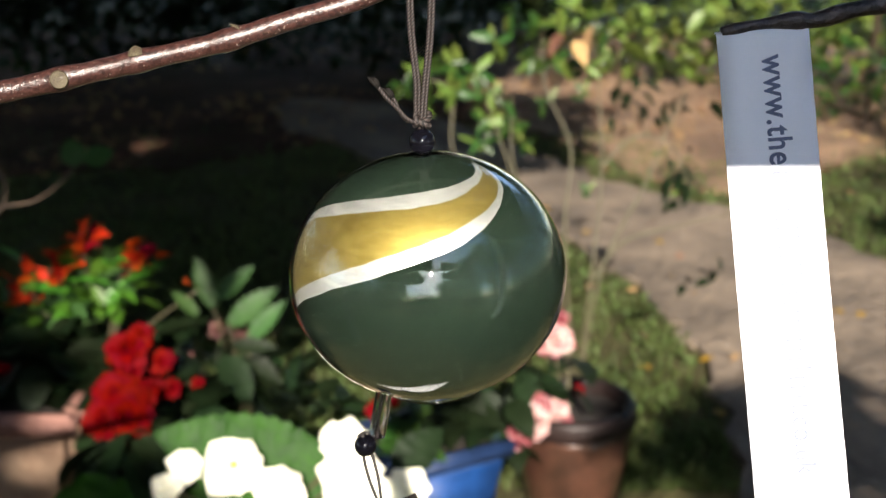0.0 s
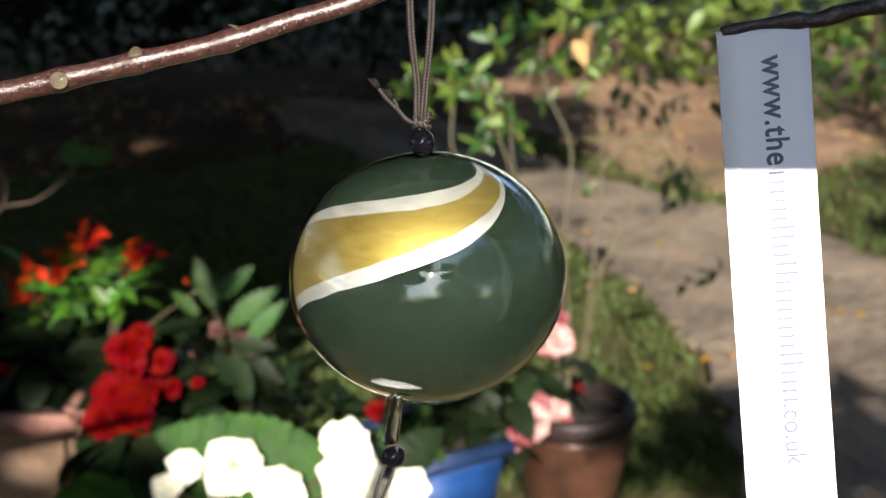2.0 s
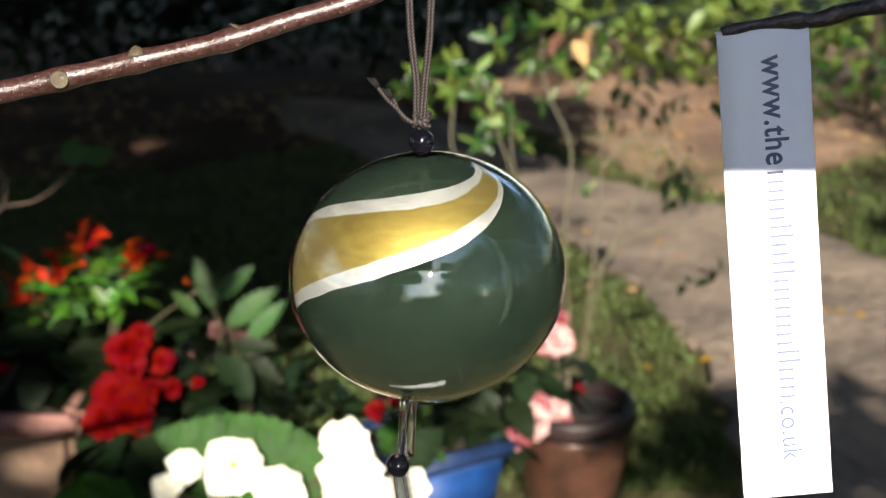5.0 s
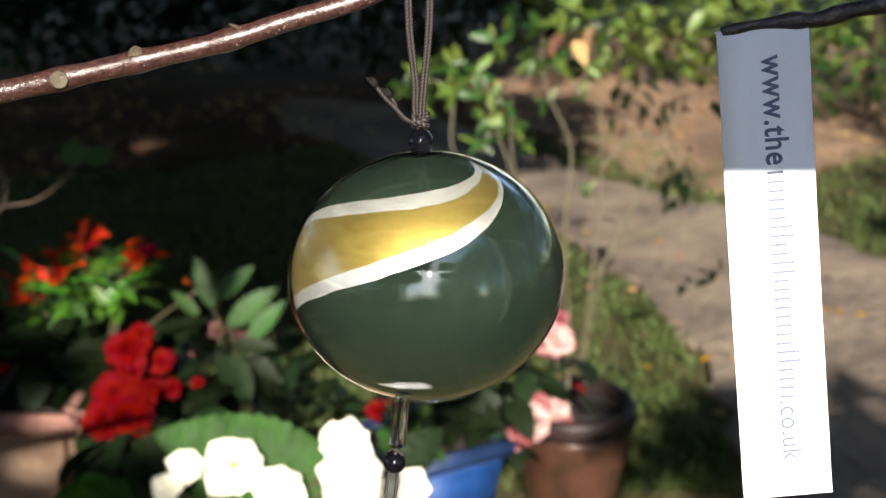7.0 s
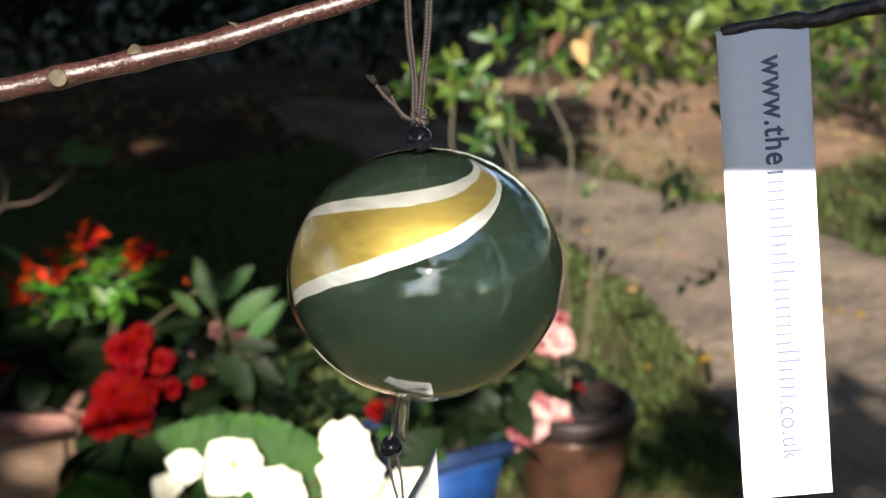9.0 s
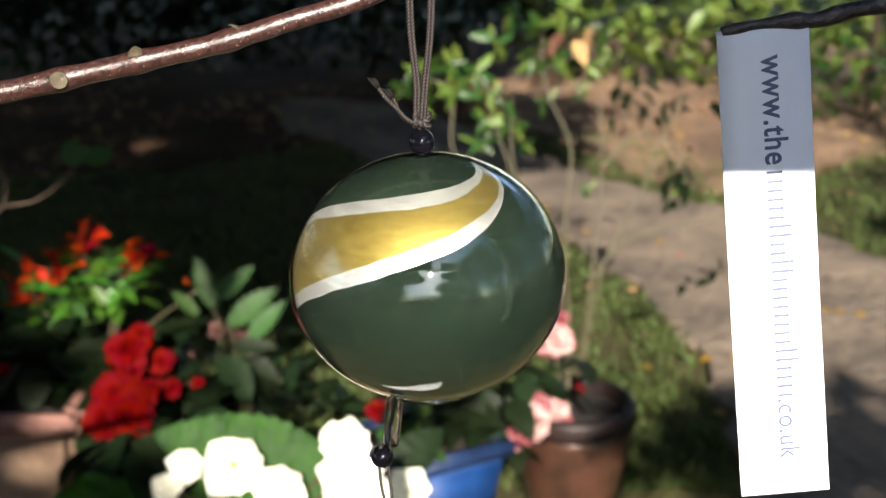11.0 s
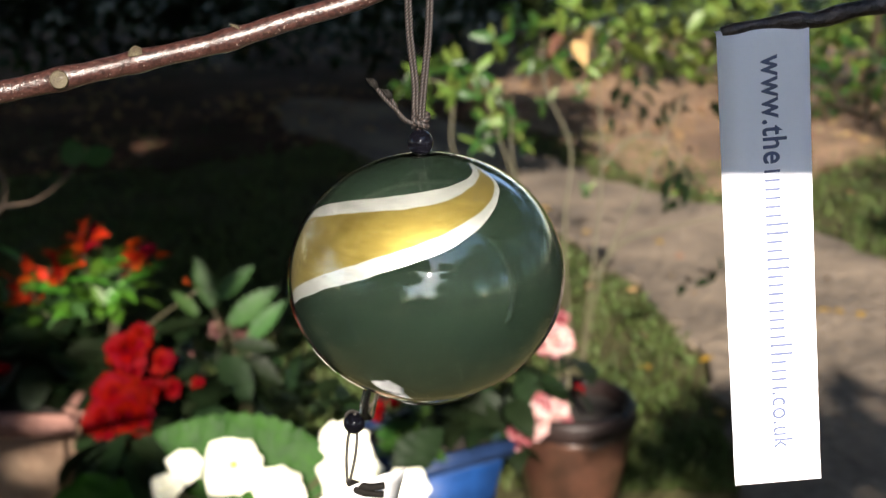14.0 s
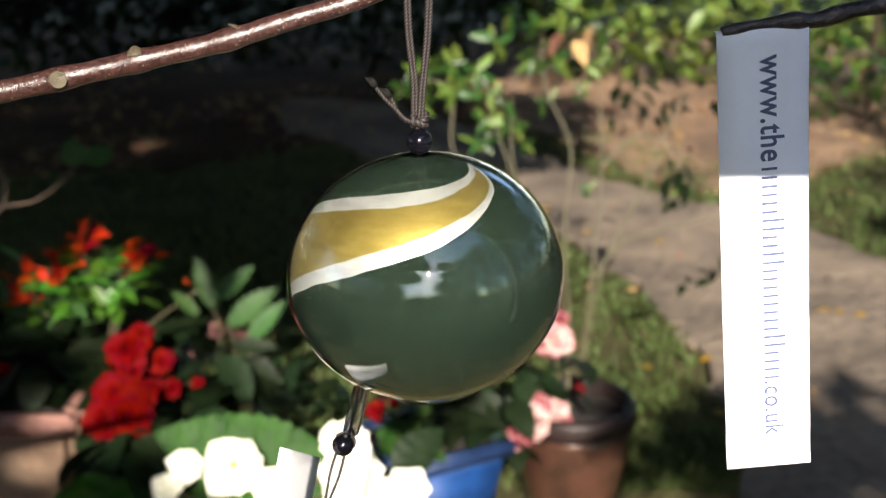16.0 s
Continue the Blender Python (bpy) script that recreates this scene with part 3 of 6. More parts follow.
    loop = bmesh.new()
    strand_into(loop, [(0, 0, -L + 0.0015), (-0.0012, -0.0008, -L - 0.0002), (0.0006, -0.0012, -L - 0.0012), (0.0010, 0, -L - 0.0004)], 0.0006)
    part("clapper_knot", loop, CORD_BLACK, clapper)
    r2 = 0.0036
    low = part("clapper_bead", lathe_into(bmesh.new(), [(0.0008, r2), *[(r2 * math.sin(a), r2 * math.cos(a)) for a in [0.25 + k * (math.pi - 0.5) / 12 for k in range(13)]], (0.0008, -r2)], 24), BEAD, root, "polished black bead")
    wrap = bmesh.new()
    strand_into(wrap, [(r2 * 1.06 * math.cos(a), r2 * 1.06 * math.sin(a) * 0.25 + 0.0006, r2 * 1.06 * math.sin(a)) for a in [0.2 + k * 2.6 / 9 for k in range(10)]], 0.0005)
    part("cord_wrap", wrap, CORD_BLACK, low, "cord wound over the bead")
    tail_cord = bmesh.new()
    for s in (-1, 1):
        strand_into(tail_cord, [(0, 0.001, 0.004), (0.0012 * s, 0.001, -0.002), (0.0015 * s, 0.0006, -0.010), (0.0004 * s, 0, -0.021)], 0.00055)
    cord2 = part("tail_cord", tail_cord, CORD_BLACK, root, "twin black tail cord")
    ends = bmesh.new()
    for s in (-1, 1):
        strand_into(ends, [(0, 0, -0.0205), (-0.003, -0.001 * s, -0.0222 + 0.0006 * s), (-0.008, -0.001, -0.0232 + 0.0012 * s), (-0.012, -0.0015, -0.0228 + 0.0016 * s)], 0.0012)
    part("tail_knot", ends, CORD_END, cord2, "black knotted cord end")
    # the wind-catching paper below
    W2, L2 = 0.040, 0.13
    bm = bmesh.new()
    rows = []
    for i in range(25):
        z = 0.004 - L2 * i / 24
        rows.append([bm.verts.new((-W2 / 2 + W2 * k / 4, 0.004 * math.sin(2.2 * i / 24) - 0.001 * math.cos(k), z)) for k in range(5)])
    for a, b in zip(rows, rows[1:]):
        for k in range(4):
            bm.faces.new((a[k], b[k], b[k + 1], a[k + 1]))
    sail = part("paper_sail", bm, PAPER_PLAIN, root, "blank white paper strip")
    sol = sail.modifiers.new("thickness", "SOLIDIFY")
    sol.thickness, sol.offset = 0.0002, 0
    return root, ball, clapper, low, cord2, sail


# ---- pots ----
def pot(name, at, radius, height, mat, label, belly=0.0, rim=0.016, soil=0.035, rim_mat=None):
    root = thing(name, (at[0], at[1], 0), label, "plant pot")
    b = radius * 0.72
    prof = [(0, 0), (b * 0.96, 0), (b, 0.006)]
    for i in range(1, 9):
        t = i / 8
        prof.append((b + (radius - rim - b) * t + belly * math.sin(math.pi * t), (height - 0.05) * t + 0.003))
    prof += [(radius - rim - 0.012, height - 0.045), (radius - rim - 0.012, height - 0.07), (0, height - 0.07)]
    part("body", lathe_into(bmesh.new(), prof, 48), mat, root)
    lip = [(radius - rim - 0.010, height - 0.060), (radius - 0.004, height - 0.052), (radius, height - 0.044), (radius, height - 0.010), (radius - 0.006, height), (radius - rim - 0.006, height), (radius - rim - 0.011, height - 0.008), (radius - rim - 0.0115, height - 0.044)]
    part("rim", lathe_into(bmesh.new(), lip + lip[:1], 48), rim_mat or mat, root, "thick rounded rim")
    bm = bmesh.new()
    lathe_into(bm, [(0, height - soil + 0.006), (radius * 0.5, height - soil + 0.004), (radius - rim - 0.0095, height - soil)], 30)
    for v in bm.verts:
        v.co.z += 0.008 * noise.noise(v.co * 40)
    part("soil", bm, SOIL, root, "dark potting soil")
    return root


def trough(corner_a, corner_b, depth, height, label, name="trough", mat=TERRACOTTA, rim_mat=TERRACOTTA):
    """A four-sided planter with a thick rolled rim."""
    a, b = Vector((corner_a[0], corner_a[1], 0)), Vector((corner_b[0], corner_b[1], 0))
    along = (b - a).normalized()
    back = Vector((-along.y, along.x, 0))
    root = thing(name, a, label, "planter")
    ln = (b - a).length

    def box(bm, u0, u1, v0, v1, z0, z1, taper=0.0):
        vs = []
        for z, s in ((z0, taper), (z1, 0.0)):
            for u, v in ((u0 + s, v0 + s), (u1 - s, v0 + s), (u1 - s, v1 - s), (u0 + s, v1 - s)):
                vs.append(bm.verts.new(along * u + back * v + Vector((0, 0, z))))
        for f in ((3, 2, 1, 0), (4, 5, 6, 7), (0, 1, 5, 4), (1, 2, 6, 5), (2, 3, 7, 6), (3, 0, 4, 7)):
            bm.faces.new([vs[i] for i in f])

    bm = bmesh.new()
    box(bm, 0, ln, 0, depth, 0, height - 0.03, 0.03)
    bmesh.ops.bevel(bm, geom=bm.edges[:], offset=0.014, segments=3, affect="EDGES")
    part("body", bm, mat, root)
    bm = bmesh.new()
    for u0, u1, v0, v1 in ((-0.015, ln + 0.015, -0.015, 0.02), (-0.015, ln + 0.015, depth - 0.02, depth + 0.015), (-0.015, 0.02, 0.021, depth - 0.021), (ln - 0.02, ln + 0.015, 0.021, depth - 0.021)):
        box(bm, u0, u1, v0, v1, height - 0.035, height + 0.004)
    bmesh.ops.bevel(bm, geom=bm.edges[:], offset=0.009, segments=3, affect="EDGES")
    part("rim", bm, rim_mat, root, "thick rolled rim")
    bm = bmesh.new()
    box(bm, 0.021, ln - 0.021, 0.021, depth - 0.021, height - 0.029, height - 0.012)
    part("soil", bm, SOIL, root, "dark potting soil")
    return root


# ---- flowers and plants ----
def rosette(name, mat, radius, layers, petals, seed, cup=20.0):
    """A double flower facing +z: layer on layer of cupped petals."""
    rnd = random.Random(seed)
    bm = bmesh.new()
    for k in range(layers):
        t = k / max(1, layers - 1)
        n = max(3, int(petals * (1 - 0.45 * t)))
        for i in range(n):
            yaw = 360 * i / n + k * 37 + rnd.uniform(-12, 12)
            lift = cup + t * (76 - cup) + rnd.uniform(-8, 8)
            ln = radius * (1 - 0.55 * t) * rnd.uniform(0.85, 1.1)
            leaf_into(bm, aim((0, 0, 0.004 + 0.18 * radius * t), yaw, lift, rnd.uniform(-14, 14)), ln, ln * 1.3, 0.22, 0.30, 0.0, 5)
    return mesh_of(bm, name, mat)


def face(at, toward, spin=0.0, size=1.0):
    """A flower at a place that faces along the way given."""
    return Matrix.Translation(at) @ Vector(toward).to_track_quat("Z", "Y").to_matrix().to_4x4() @ pose(0, 0, 0, 0, 0, spin) @ Matrix.Diagonal((size, size, size, 1))


def stems(root, base, tips, mat, r=0.004, sag=0.1):
    for p in tips:
        a, b = Vector(base), Vector(p)
        mid = a.lerp(b, 0.5) + Vector((random.uniform(-sag, sag) * 0.3, random.uniform(-sag, sag) * 0.3, sag * 0.4))
        line = smooth_line([a, mid, b], 5)
        part("stem", tube(line, [r * (1 - 0.6 * i / len(line)) for i in range(len(line))], 6), mat, root)


def leafy(root, mesh_list, spots, spread, count, seed, size=(0.7, 1.2), pitch=(-40, 40), name="leaf"):
    """count leaves about each spot (in root's space)."""
    rnd = random.Random(seed)
    for s in spots:
        for _ in range(count):
            at = Vector(s) + Vector((rnd.gauss(0, spread), rnd.gauss(0, spread), rnd.gauss(0, spread * 0.7)))
            placed(name, rnd.choice(mesh_list), root, aim(at, rnd.uniform(0, 360), rnd.uniform(*pitch), rnd.uniform(-35, 35), rnd.uniform(*size)))


TO_CAM = Vector((0, -0.85, 0.5))


def local(root, pts):
    return [Vector(p) - root.location for p in pts]


def white_begonia():
    c = (-0.2799, 1.7269, 0.5315)
    holder = pot("flower_pot", (c[0] + 0.02, c[1] + 0.06), 0.13, 0.40, TERRACOTTA, "terracotta pot under the white begonia")
    root = thing("white_begonia", (c[0] + 0.02, c[1] + 0.06, 0.36), "white double begonia with broad green leaves, in a pot", "flowering plant")
    fl = [((-0.3144, 1.6634, 0.5975), 0.05, 0), ((-0.398, 1.7001, 0.5807), 0.03, 1), ((-0.424, 1.6719, 0.5569), 0.027, 1), ((-0.2455, 1.644, 0.568), 0.044, 2), ((-0.1485, 1.6906, 0.618), 0.04, 3), ((-0.1384, 1.66, 0.5861), 0.05, 3), ((-0.1693, 1.7139, 0.6257), 0.022, 1)]
    kinds = [rosette("white_flower", WHITE, 1.0, 3, 7, 30 + k, 4 + 3 * k) for k in range(4)]
    rnd = random.Random(5)
    for p, r, k in fl:
        d = TO_CAM + Vector((rnd.uniform(-0.3, 0.3), 0, rnd.uniform(-0.2, 0.2)))
        f = placed("flower", kinds[k], root, face(Vector(p) - root.location, d, rnd.uniform(0, 360), r))
        tagged(f, "cream-white double flower")
        if k == 0:
            bm = bmesh.new()
            bmesh.ops.create_icosphere(bm, subdivisions=2, radius=0.16)
            for v in bm.verts:
                v.co *= 1 + 0.25 * noise.noise(v.co * 20)
            bm_c = part("flower_centre", bm, YELLOW, f, "yellow stamens")
            bm_c.location = (0, 0, 0.34)
    pk = rosette("pale_flower", WHITE, 1.0, 3, 6, 44, 6)
    for p, r in (((-0.0527, 1.6445, 0.5697), 0.034), ((-0.0794, 1.631, 0.5599), 0.036)):
        tagged(placed("flower", pk, root, face(Vector(p) - root.location, TO_CAM, 40, r)), "cream-white flower")
    big = leaf_mesh("begonia_leaf", LEAF_BROAD, 0.17, 0.115, 0.2, 0.22, 0.05, 22, 0.09)
    wide = leaf_mesh("begonia_leaf", LEAF_BROAD, 0.31, 0.165, 0.14, 0.06, 0.04, 26, 0.09)
    mid = leaf_mesh("begonia_leaf", LEAF_BROAD, 0.13, 0.09, 0.2, 0.25, 0.05, 18, 0.09)
    # Same leaf in the darkened green, so inner ones look shaded.
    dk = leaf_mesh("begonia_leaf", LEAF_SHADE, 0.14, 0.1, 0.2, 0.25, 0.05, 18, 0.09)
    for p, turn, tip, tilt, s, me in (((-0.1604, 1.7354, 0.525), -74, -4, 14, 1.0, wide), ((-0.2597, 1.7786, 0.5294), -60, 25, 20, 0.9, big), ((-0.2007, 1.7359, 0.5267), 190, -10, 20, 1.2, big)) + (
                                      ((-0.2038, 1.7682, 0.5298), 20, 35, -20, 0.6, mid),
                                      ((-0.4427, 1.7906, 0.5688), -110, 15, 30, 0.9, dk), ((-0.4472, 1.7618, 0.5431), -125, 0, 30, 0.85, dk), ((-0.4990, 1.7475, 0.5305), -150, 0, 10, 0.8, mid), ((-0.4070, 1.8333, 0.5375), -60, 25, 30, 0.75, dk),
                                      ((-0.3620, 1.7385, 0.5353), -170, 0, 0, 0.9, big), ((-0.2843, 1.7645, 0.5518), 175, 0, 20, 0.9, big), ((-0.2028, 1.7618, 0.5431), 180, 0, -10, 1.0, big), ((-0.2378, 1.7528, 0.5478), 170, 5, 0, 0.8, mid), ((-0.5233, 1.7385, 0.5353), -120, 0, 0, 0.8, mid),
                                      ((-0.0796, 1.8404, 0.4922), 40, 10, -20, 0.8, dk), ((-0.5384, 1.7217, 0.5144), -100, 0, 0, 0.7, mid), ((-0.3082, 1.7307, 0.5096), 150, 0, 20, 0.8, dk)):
        placed("leaf", me, root, lay(Vector(p) - root.location, turn, tip, tilt, s))
    stems(root, (0, 0, 0), [Vector(p) - root.location for p, _, _ in fl], STEM, 0.005, 0.05)


def red_begonia():
    c = (-0.5809, 2.1186, 0.5131)
    root = thing("red_begonia", (c[0], c[1] + 0.08, 0.44), "deep red double begonia spilling over the trough", "flowering plant")
    kinds = [rosette("red_flower", RED, 1.0, 4, 8, 60 + k, 2 + 4 * k) for k in range(3)]
    rnd = random.Random(8)
    fl = [((-0.5564, 1.9951, 0.6562), 0.04), ((-0.5535, 2.0029, 0.6133), 0.026), ((-0.5097, 2.0444, 0.6124), 0.024), ((-0.5618, 1.9252, 0.5986), 0.044), ((-0.5372, 1.8969, 0.5746), 0.05), ((-0.5756, 1.8955, 0.57), 0.036), ((-0.523, 1.9238, 0.594), 0.034), ((-0.5564, 1.8885, 0.547), 0.026), ((-0.5182, 2.0111, 0.5716), 0.022), ((-0.4868, 2.0117, 0.5736), 0.02), ((-0.533, 2.0126, 0.6792), 0.022), ((-0.7812, 2.0014, 0.6085), 0.018), ((-0.4513, 2.0695, 0.5574), 0.014)]
    for p, r in fl:
        d = TO_CAM + Vector((rnd.uniform(-0.4, 0.3), 0, rnd.uniform(-0.3, 0.3)))
        tagged(placed("flower", rnd.choice(kinds), root, face(Vector(p) - root.location, d, rnd.uniform(0, 360), r * 1.1)), "deep red ruffled flower")
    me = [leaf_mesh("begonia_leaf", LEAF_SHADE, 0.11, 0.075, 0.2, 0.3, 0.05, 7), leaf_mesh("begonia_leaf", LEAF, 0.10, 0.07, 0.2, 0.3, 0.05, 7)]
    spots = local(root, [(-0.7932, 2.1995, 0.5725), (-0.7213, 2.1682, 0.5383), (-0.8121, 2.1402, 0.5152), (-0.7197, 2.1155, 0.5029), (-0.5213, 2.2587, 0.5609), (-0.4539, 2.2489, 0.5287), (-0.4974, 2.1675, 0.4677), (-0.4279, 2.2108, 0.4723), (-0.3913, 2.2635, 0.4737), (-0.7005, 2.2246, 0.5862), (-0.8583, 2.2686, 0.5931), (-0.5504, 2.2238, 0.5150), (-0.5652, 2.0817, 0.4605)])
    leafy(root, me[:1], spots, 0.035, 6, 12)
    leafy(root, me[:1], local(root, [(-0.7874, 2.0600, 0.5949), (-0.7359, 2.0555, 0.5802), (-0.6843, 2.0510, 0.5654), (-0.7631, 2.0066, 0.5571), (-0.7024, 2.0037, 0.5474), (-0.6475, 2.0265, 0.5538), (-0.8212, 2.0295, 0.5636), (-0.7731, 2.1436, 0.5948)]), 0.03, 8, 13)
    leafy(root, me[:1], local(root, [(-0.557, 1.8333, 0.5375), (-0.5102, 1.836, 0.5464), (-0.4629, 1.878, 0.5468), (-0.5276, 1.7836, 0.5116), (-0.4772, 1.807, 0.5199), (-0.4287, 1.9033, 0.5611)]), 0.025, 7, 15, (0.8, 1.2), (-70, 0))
    stems(root, (0, 0, 0), [Vector(p) - root.location for p, _ in fl], STEM, 0.005, 0.05)


def orange_salvia():
    c = (-0.7123, 2.2752, 0.6146)
    root = thing("orange_flowers", (c[0], c[1] + 0.05, 0.44), "orange-red flowers over bright green leaves in the trough", "flowering plant")
    me = [leaf_mesh("leaf", LEAF_VIVID, 0.07, 0.034, 0.25, 0.2), leaf_mesh("leaf", LEAF_VIVID, 0.06, 0.032, 0.25, 0.2), leaf_mesh("leaf", LEAF_MID, 0.06, 0.028, 0.25, 0.2)]
    spots = local(root, [(-0.7175, 2.2759, 0.6854), (-0.6730, 2.2727, 0.6748), (-0.7005, 2.2440, 0.6495), (-0.6507, 2.2613, 0.6375), (-0.7510, 2.2629, 0.6428), (-0.6280, 2.2949, 0.6791), (-0.8134, 2.2702, 0.5985), (-0.8654, 2.3006, 0.6294), (-0.6898, 2.3047, 0.7113), (-0.7685, 2.3014, 0.7006)])
    leafy(root, me, spots, 0.022, 11, 21, (0.7, 1.2), (-20, 70))
    pt = leaf_mesh("petal", ORANGE, 0.042, 0.030, 0.4, 0.3, 0, 4)
    rnd = random.Random(3)
    tips = []
    for p, n in (((-0.7042, 2.3003, 0.7654), 14), ((-0.7376, 2.2883, 0.7259), 8), ((-0.7049, 2.2725, 0.7425), 6), ((-0.6359, 2.3047, 0.7113), 8), ((-0.5913, 2.3238, 0.7052), 5), ((-0.8165, 2.2544, 0.6834), 8), ((-0.8022, 2.2456, 0.6548), 5), ((-0.7558, 2.2595, 0.7003), 6), ((-0.4853, 2.2909, 0.6662), 2), ((-0.6202, 2.3074, 0.7199), 4)):
        q = Vector(p) - root.location
        tips.append(q)
        for _ in range(n):
            at = q + Vector((rnd.gauss(0, 0.011), rnd.gauss(0, 0.01), rnd.gauss(0, 0.014)))
            placed("petal", pt, root, aim(at, rnd.uniform(0, 360), rnd.uniform(10, 80), rnd.uniform(-60, 60), rnd.uniform(0.7, 1.15)))
    stems(root, (0, 0, 0), tips, STEM, 0.004, 0.04)


def broad_leaf_plant():
    """The plant with long pointed leaves rising out of the trough."""
    c = (-0.4056, 2.2368, 0.5576)
    root = thing("leafy_plant", (c[0], c[1] + 0.04, 0.30), "upright plant with long pointed mid-green leaves", "plant")
    me = leaf_mesh("leaf", LEAF_MID, 0.13, 0.050, 0.3, 0.12, 0.2, 15, 0.1)
    # Copy of the pointed leaf with shade put into its green.
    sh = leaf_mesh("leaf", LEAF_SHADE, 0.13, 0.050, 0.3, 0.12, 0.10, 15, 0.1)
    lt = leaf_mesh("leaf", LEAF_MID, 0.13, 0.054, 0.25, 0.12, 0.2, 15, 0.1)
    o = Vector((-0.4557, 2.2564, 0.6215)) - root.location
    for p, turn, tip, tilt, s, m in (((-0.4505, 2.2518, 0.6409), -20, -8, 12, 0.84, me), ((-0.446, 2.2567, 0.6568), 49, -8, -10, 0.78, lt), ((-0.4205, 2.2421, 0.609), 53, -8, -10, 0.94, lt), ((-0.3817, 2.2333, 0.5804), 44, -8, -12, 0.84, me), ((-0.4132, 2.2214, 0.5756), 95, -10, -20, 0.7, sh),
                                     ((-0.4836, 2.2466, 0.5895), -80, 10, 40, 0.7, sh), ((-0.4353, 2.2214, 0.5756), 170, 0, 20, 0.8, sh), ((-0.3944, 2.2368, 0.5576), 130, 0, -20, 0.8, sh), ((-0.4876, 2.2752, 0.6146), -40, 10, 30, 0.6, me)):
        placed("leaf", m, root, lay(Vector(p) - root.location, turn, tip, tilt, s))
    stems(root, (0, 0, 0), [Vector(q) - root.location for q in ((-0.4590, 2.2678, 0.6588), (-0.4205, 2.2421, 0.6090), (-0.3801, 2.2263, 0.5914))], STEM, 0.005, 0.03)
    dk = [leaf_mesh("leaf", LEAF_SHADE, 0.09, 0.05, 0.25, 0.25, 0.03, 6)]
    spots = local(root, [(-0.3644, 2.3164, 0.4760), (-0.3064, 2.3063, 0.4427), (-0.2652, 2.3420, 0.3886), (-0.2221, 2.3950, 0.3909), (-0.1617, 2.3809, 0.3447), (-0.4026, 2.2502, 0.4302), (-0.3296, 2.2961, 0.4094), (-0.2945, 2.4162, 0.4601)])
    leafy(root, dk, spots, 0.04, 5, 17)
    lit = [leaf_mesh("leaf", LEAF, 0.08, 0.05, 0.25, 0.25, 0.05, 8)]
    leafy(root, lit, local(root, [(-0.1111, 1.9088, 0.5106), (-0.0908, 1.8835, 0.4965), (-0.0654, 2.0086, 0.4952)]), 0.02, 5, 19)
    rd = rosette("red_flower", RED, 1.0, 4, 6, 71, 10)
    dimmed = rosette("shaded_flower", PINK_SHADED, 1.0, 3, 5, 73, 20)
    for p, r in (((-0.4631, 2.3419, 0.5592), 0.022), ((-0.4109, 2.3368, 0.5426), 0.026), ((-0.5211, 2.3232, 0.4982), 0.02), ((-0.4341, 2.3232, 0.4982), 0.02)):
        tagged(placed("flower", dimmed, root, face(Vector(p) - root.location, TO_CAM, 50, r)), "small pink flower darkened for shade")
    for p, r in (((-0.1365, 2.2482, 0.4237), 0.024), ((-0.1010, 2.2988, 0.4183), 0.014)):
        tagged(placed("flower", rd, root, face(Vector(p) - root.location, TO_CAM, 20, r)), "small red flower")


def pink_begonia():
    c = (0.3064, 2.6739, 0.2087)
    root = thing("pink_begonia", (c[0], c[1] + 0.0, 0.20), "pink and white begonia leaning over a brown pot", "flowering plant")
    pk = [rosette("pink_flower", (PINK, ROSE)[k], 1.0, 4, 6, 80 + k, 10) for k in range(2)]
    fl = [((0.2142, 2.5438, 0.2620), 0.046, 0), ((0.1723, 2.5245, 0.2331), 0.034, 1), ((0.2262, 2.5709, 0.2820), 0.034, 1), ((0.1871, 2.5229, 0.2620), 0.030, 0), ((0.2613, 2.5659, 0.2659), 0.036, 0), ((0.1679, 2.5105, 0.2215), 0.024, 1), ((0.2798, 2.5511, 0.2515), 0.022, 1), ((0.2629, 2.6725, 0.4094), 0.046, 0), ((0.2754, 2.7057, 0.4494), 0.026, 1), ((0.2363, 2.6687, 0.3967), 0.028, 1)]
    rnd = random.Random(6)
    for p, r, k in fl:
        tagged(placed("flower", pk[k], root, face(Vector(p) - root.location, TO_CAM + Vector((rnd.uniform(-0.5, 0.4), 0, rnd.uniform(-0.4, 0.2))), rnd.uniform(0, 360), r)), "pink-edged white flower")
    rd = rosette("red_bud", RED, 1.0, 3, 5, 90, 30)
    placed("bud", rd, root, face(Vector((0.3187, 2.6376, 0.2951)) - root.location, TO_CAM, 0, 0.018))
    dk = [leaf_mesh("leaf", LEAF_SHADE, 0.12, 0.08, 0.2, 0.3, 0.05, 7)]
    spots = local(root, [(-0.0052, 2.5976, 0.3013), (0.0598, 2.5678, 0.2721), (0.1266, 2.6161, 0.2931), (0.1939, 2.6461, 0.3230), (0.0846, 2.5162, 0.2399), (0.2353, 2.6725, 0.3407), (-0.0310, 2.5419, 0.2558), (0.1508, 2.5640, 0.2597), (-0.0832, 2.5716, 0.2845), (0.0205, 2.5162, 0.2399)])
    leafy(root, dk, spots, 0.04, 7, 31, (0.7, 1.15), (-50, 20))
    stems(root, (0, 0, 0), [Vector(p) - root.location for p, _, _ in fl], STEM, 0.006, 0.05)


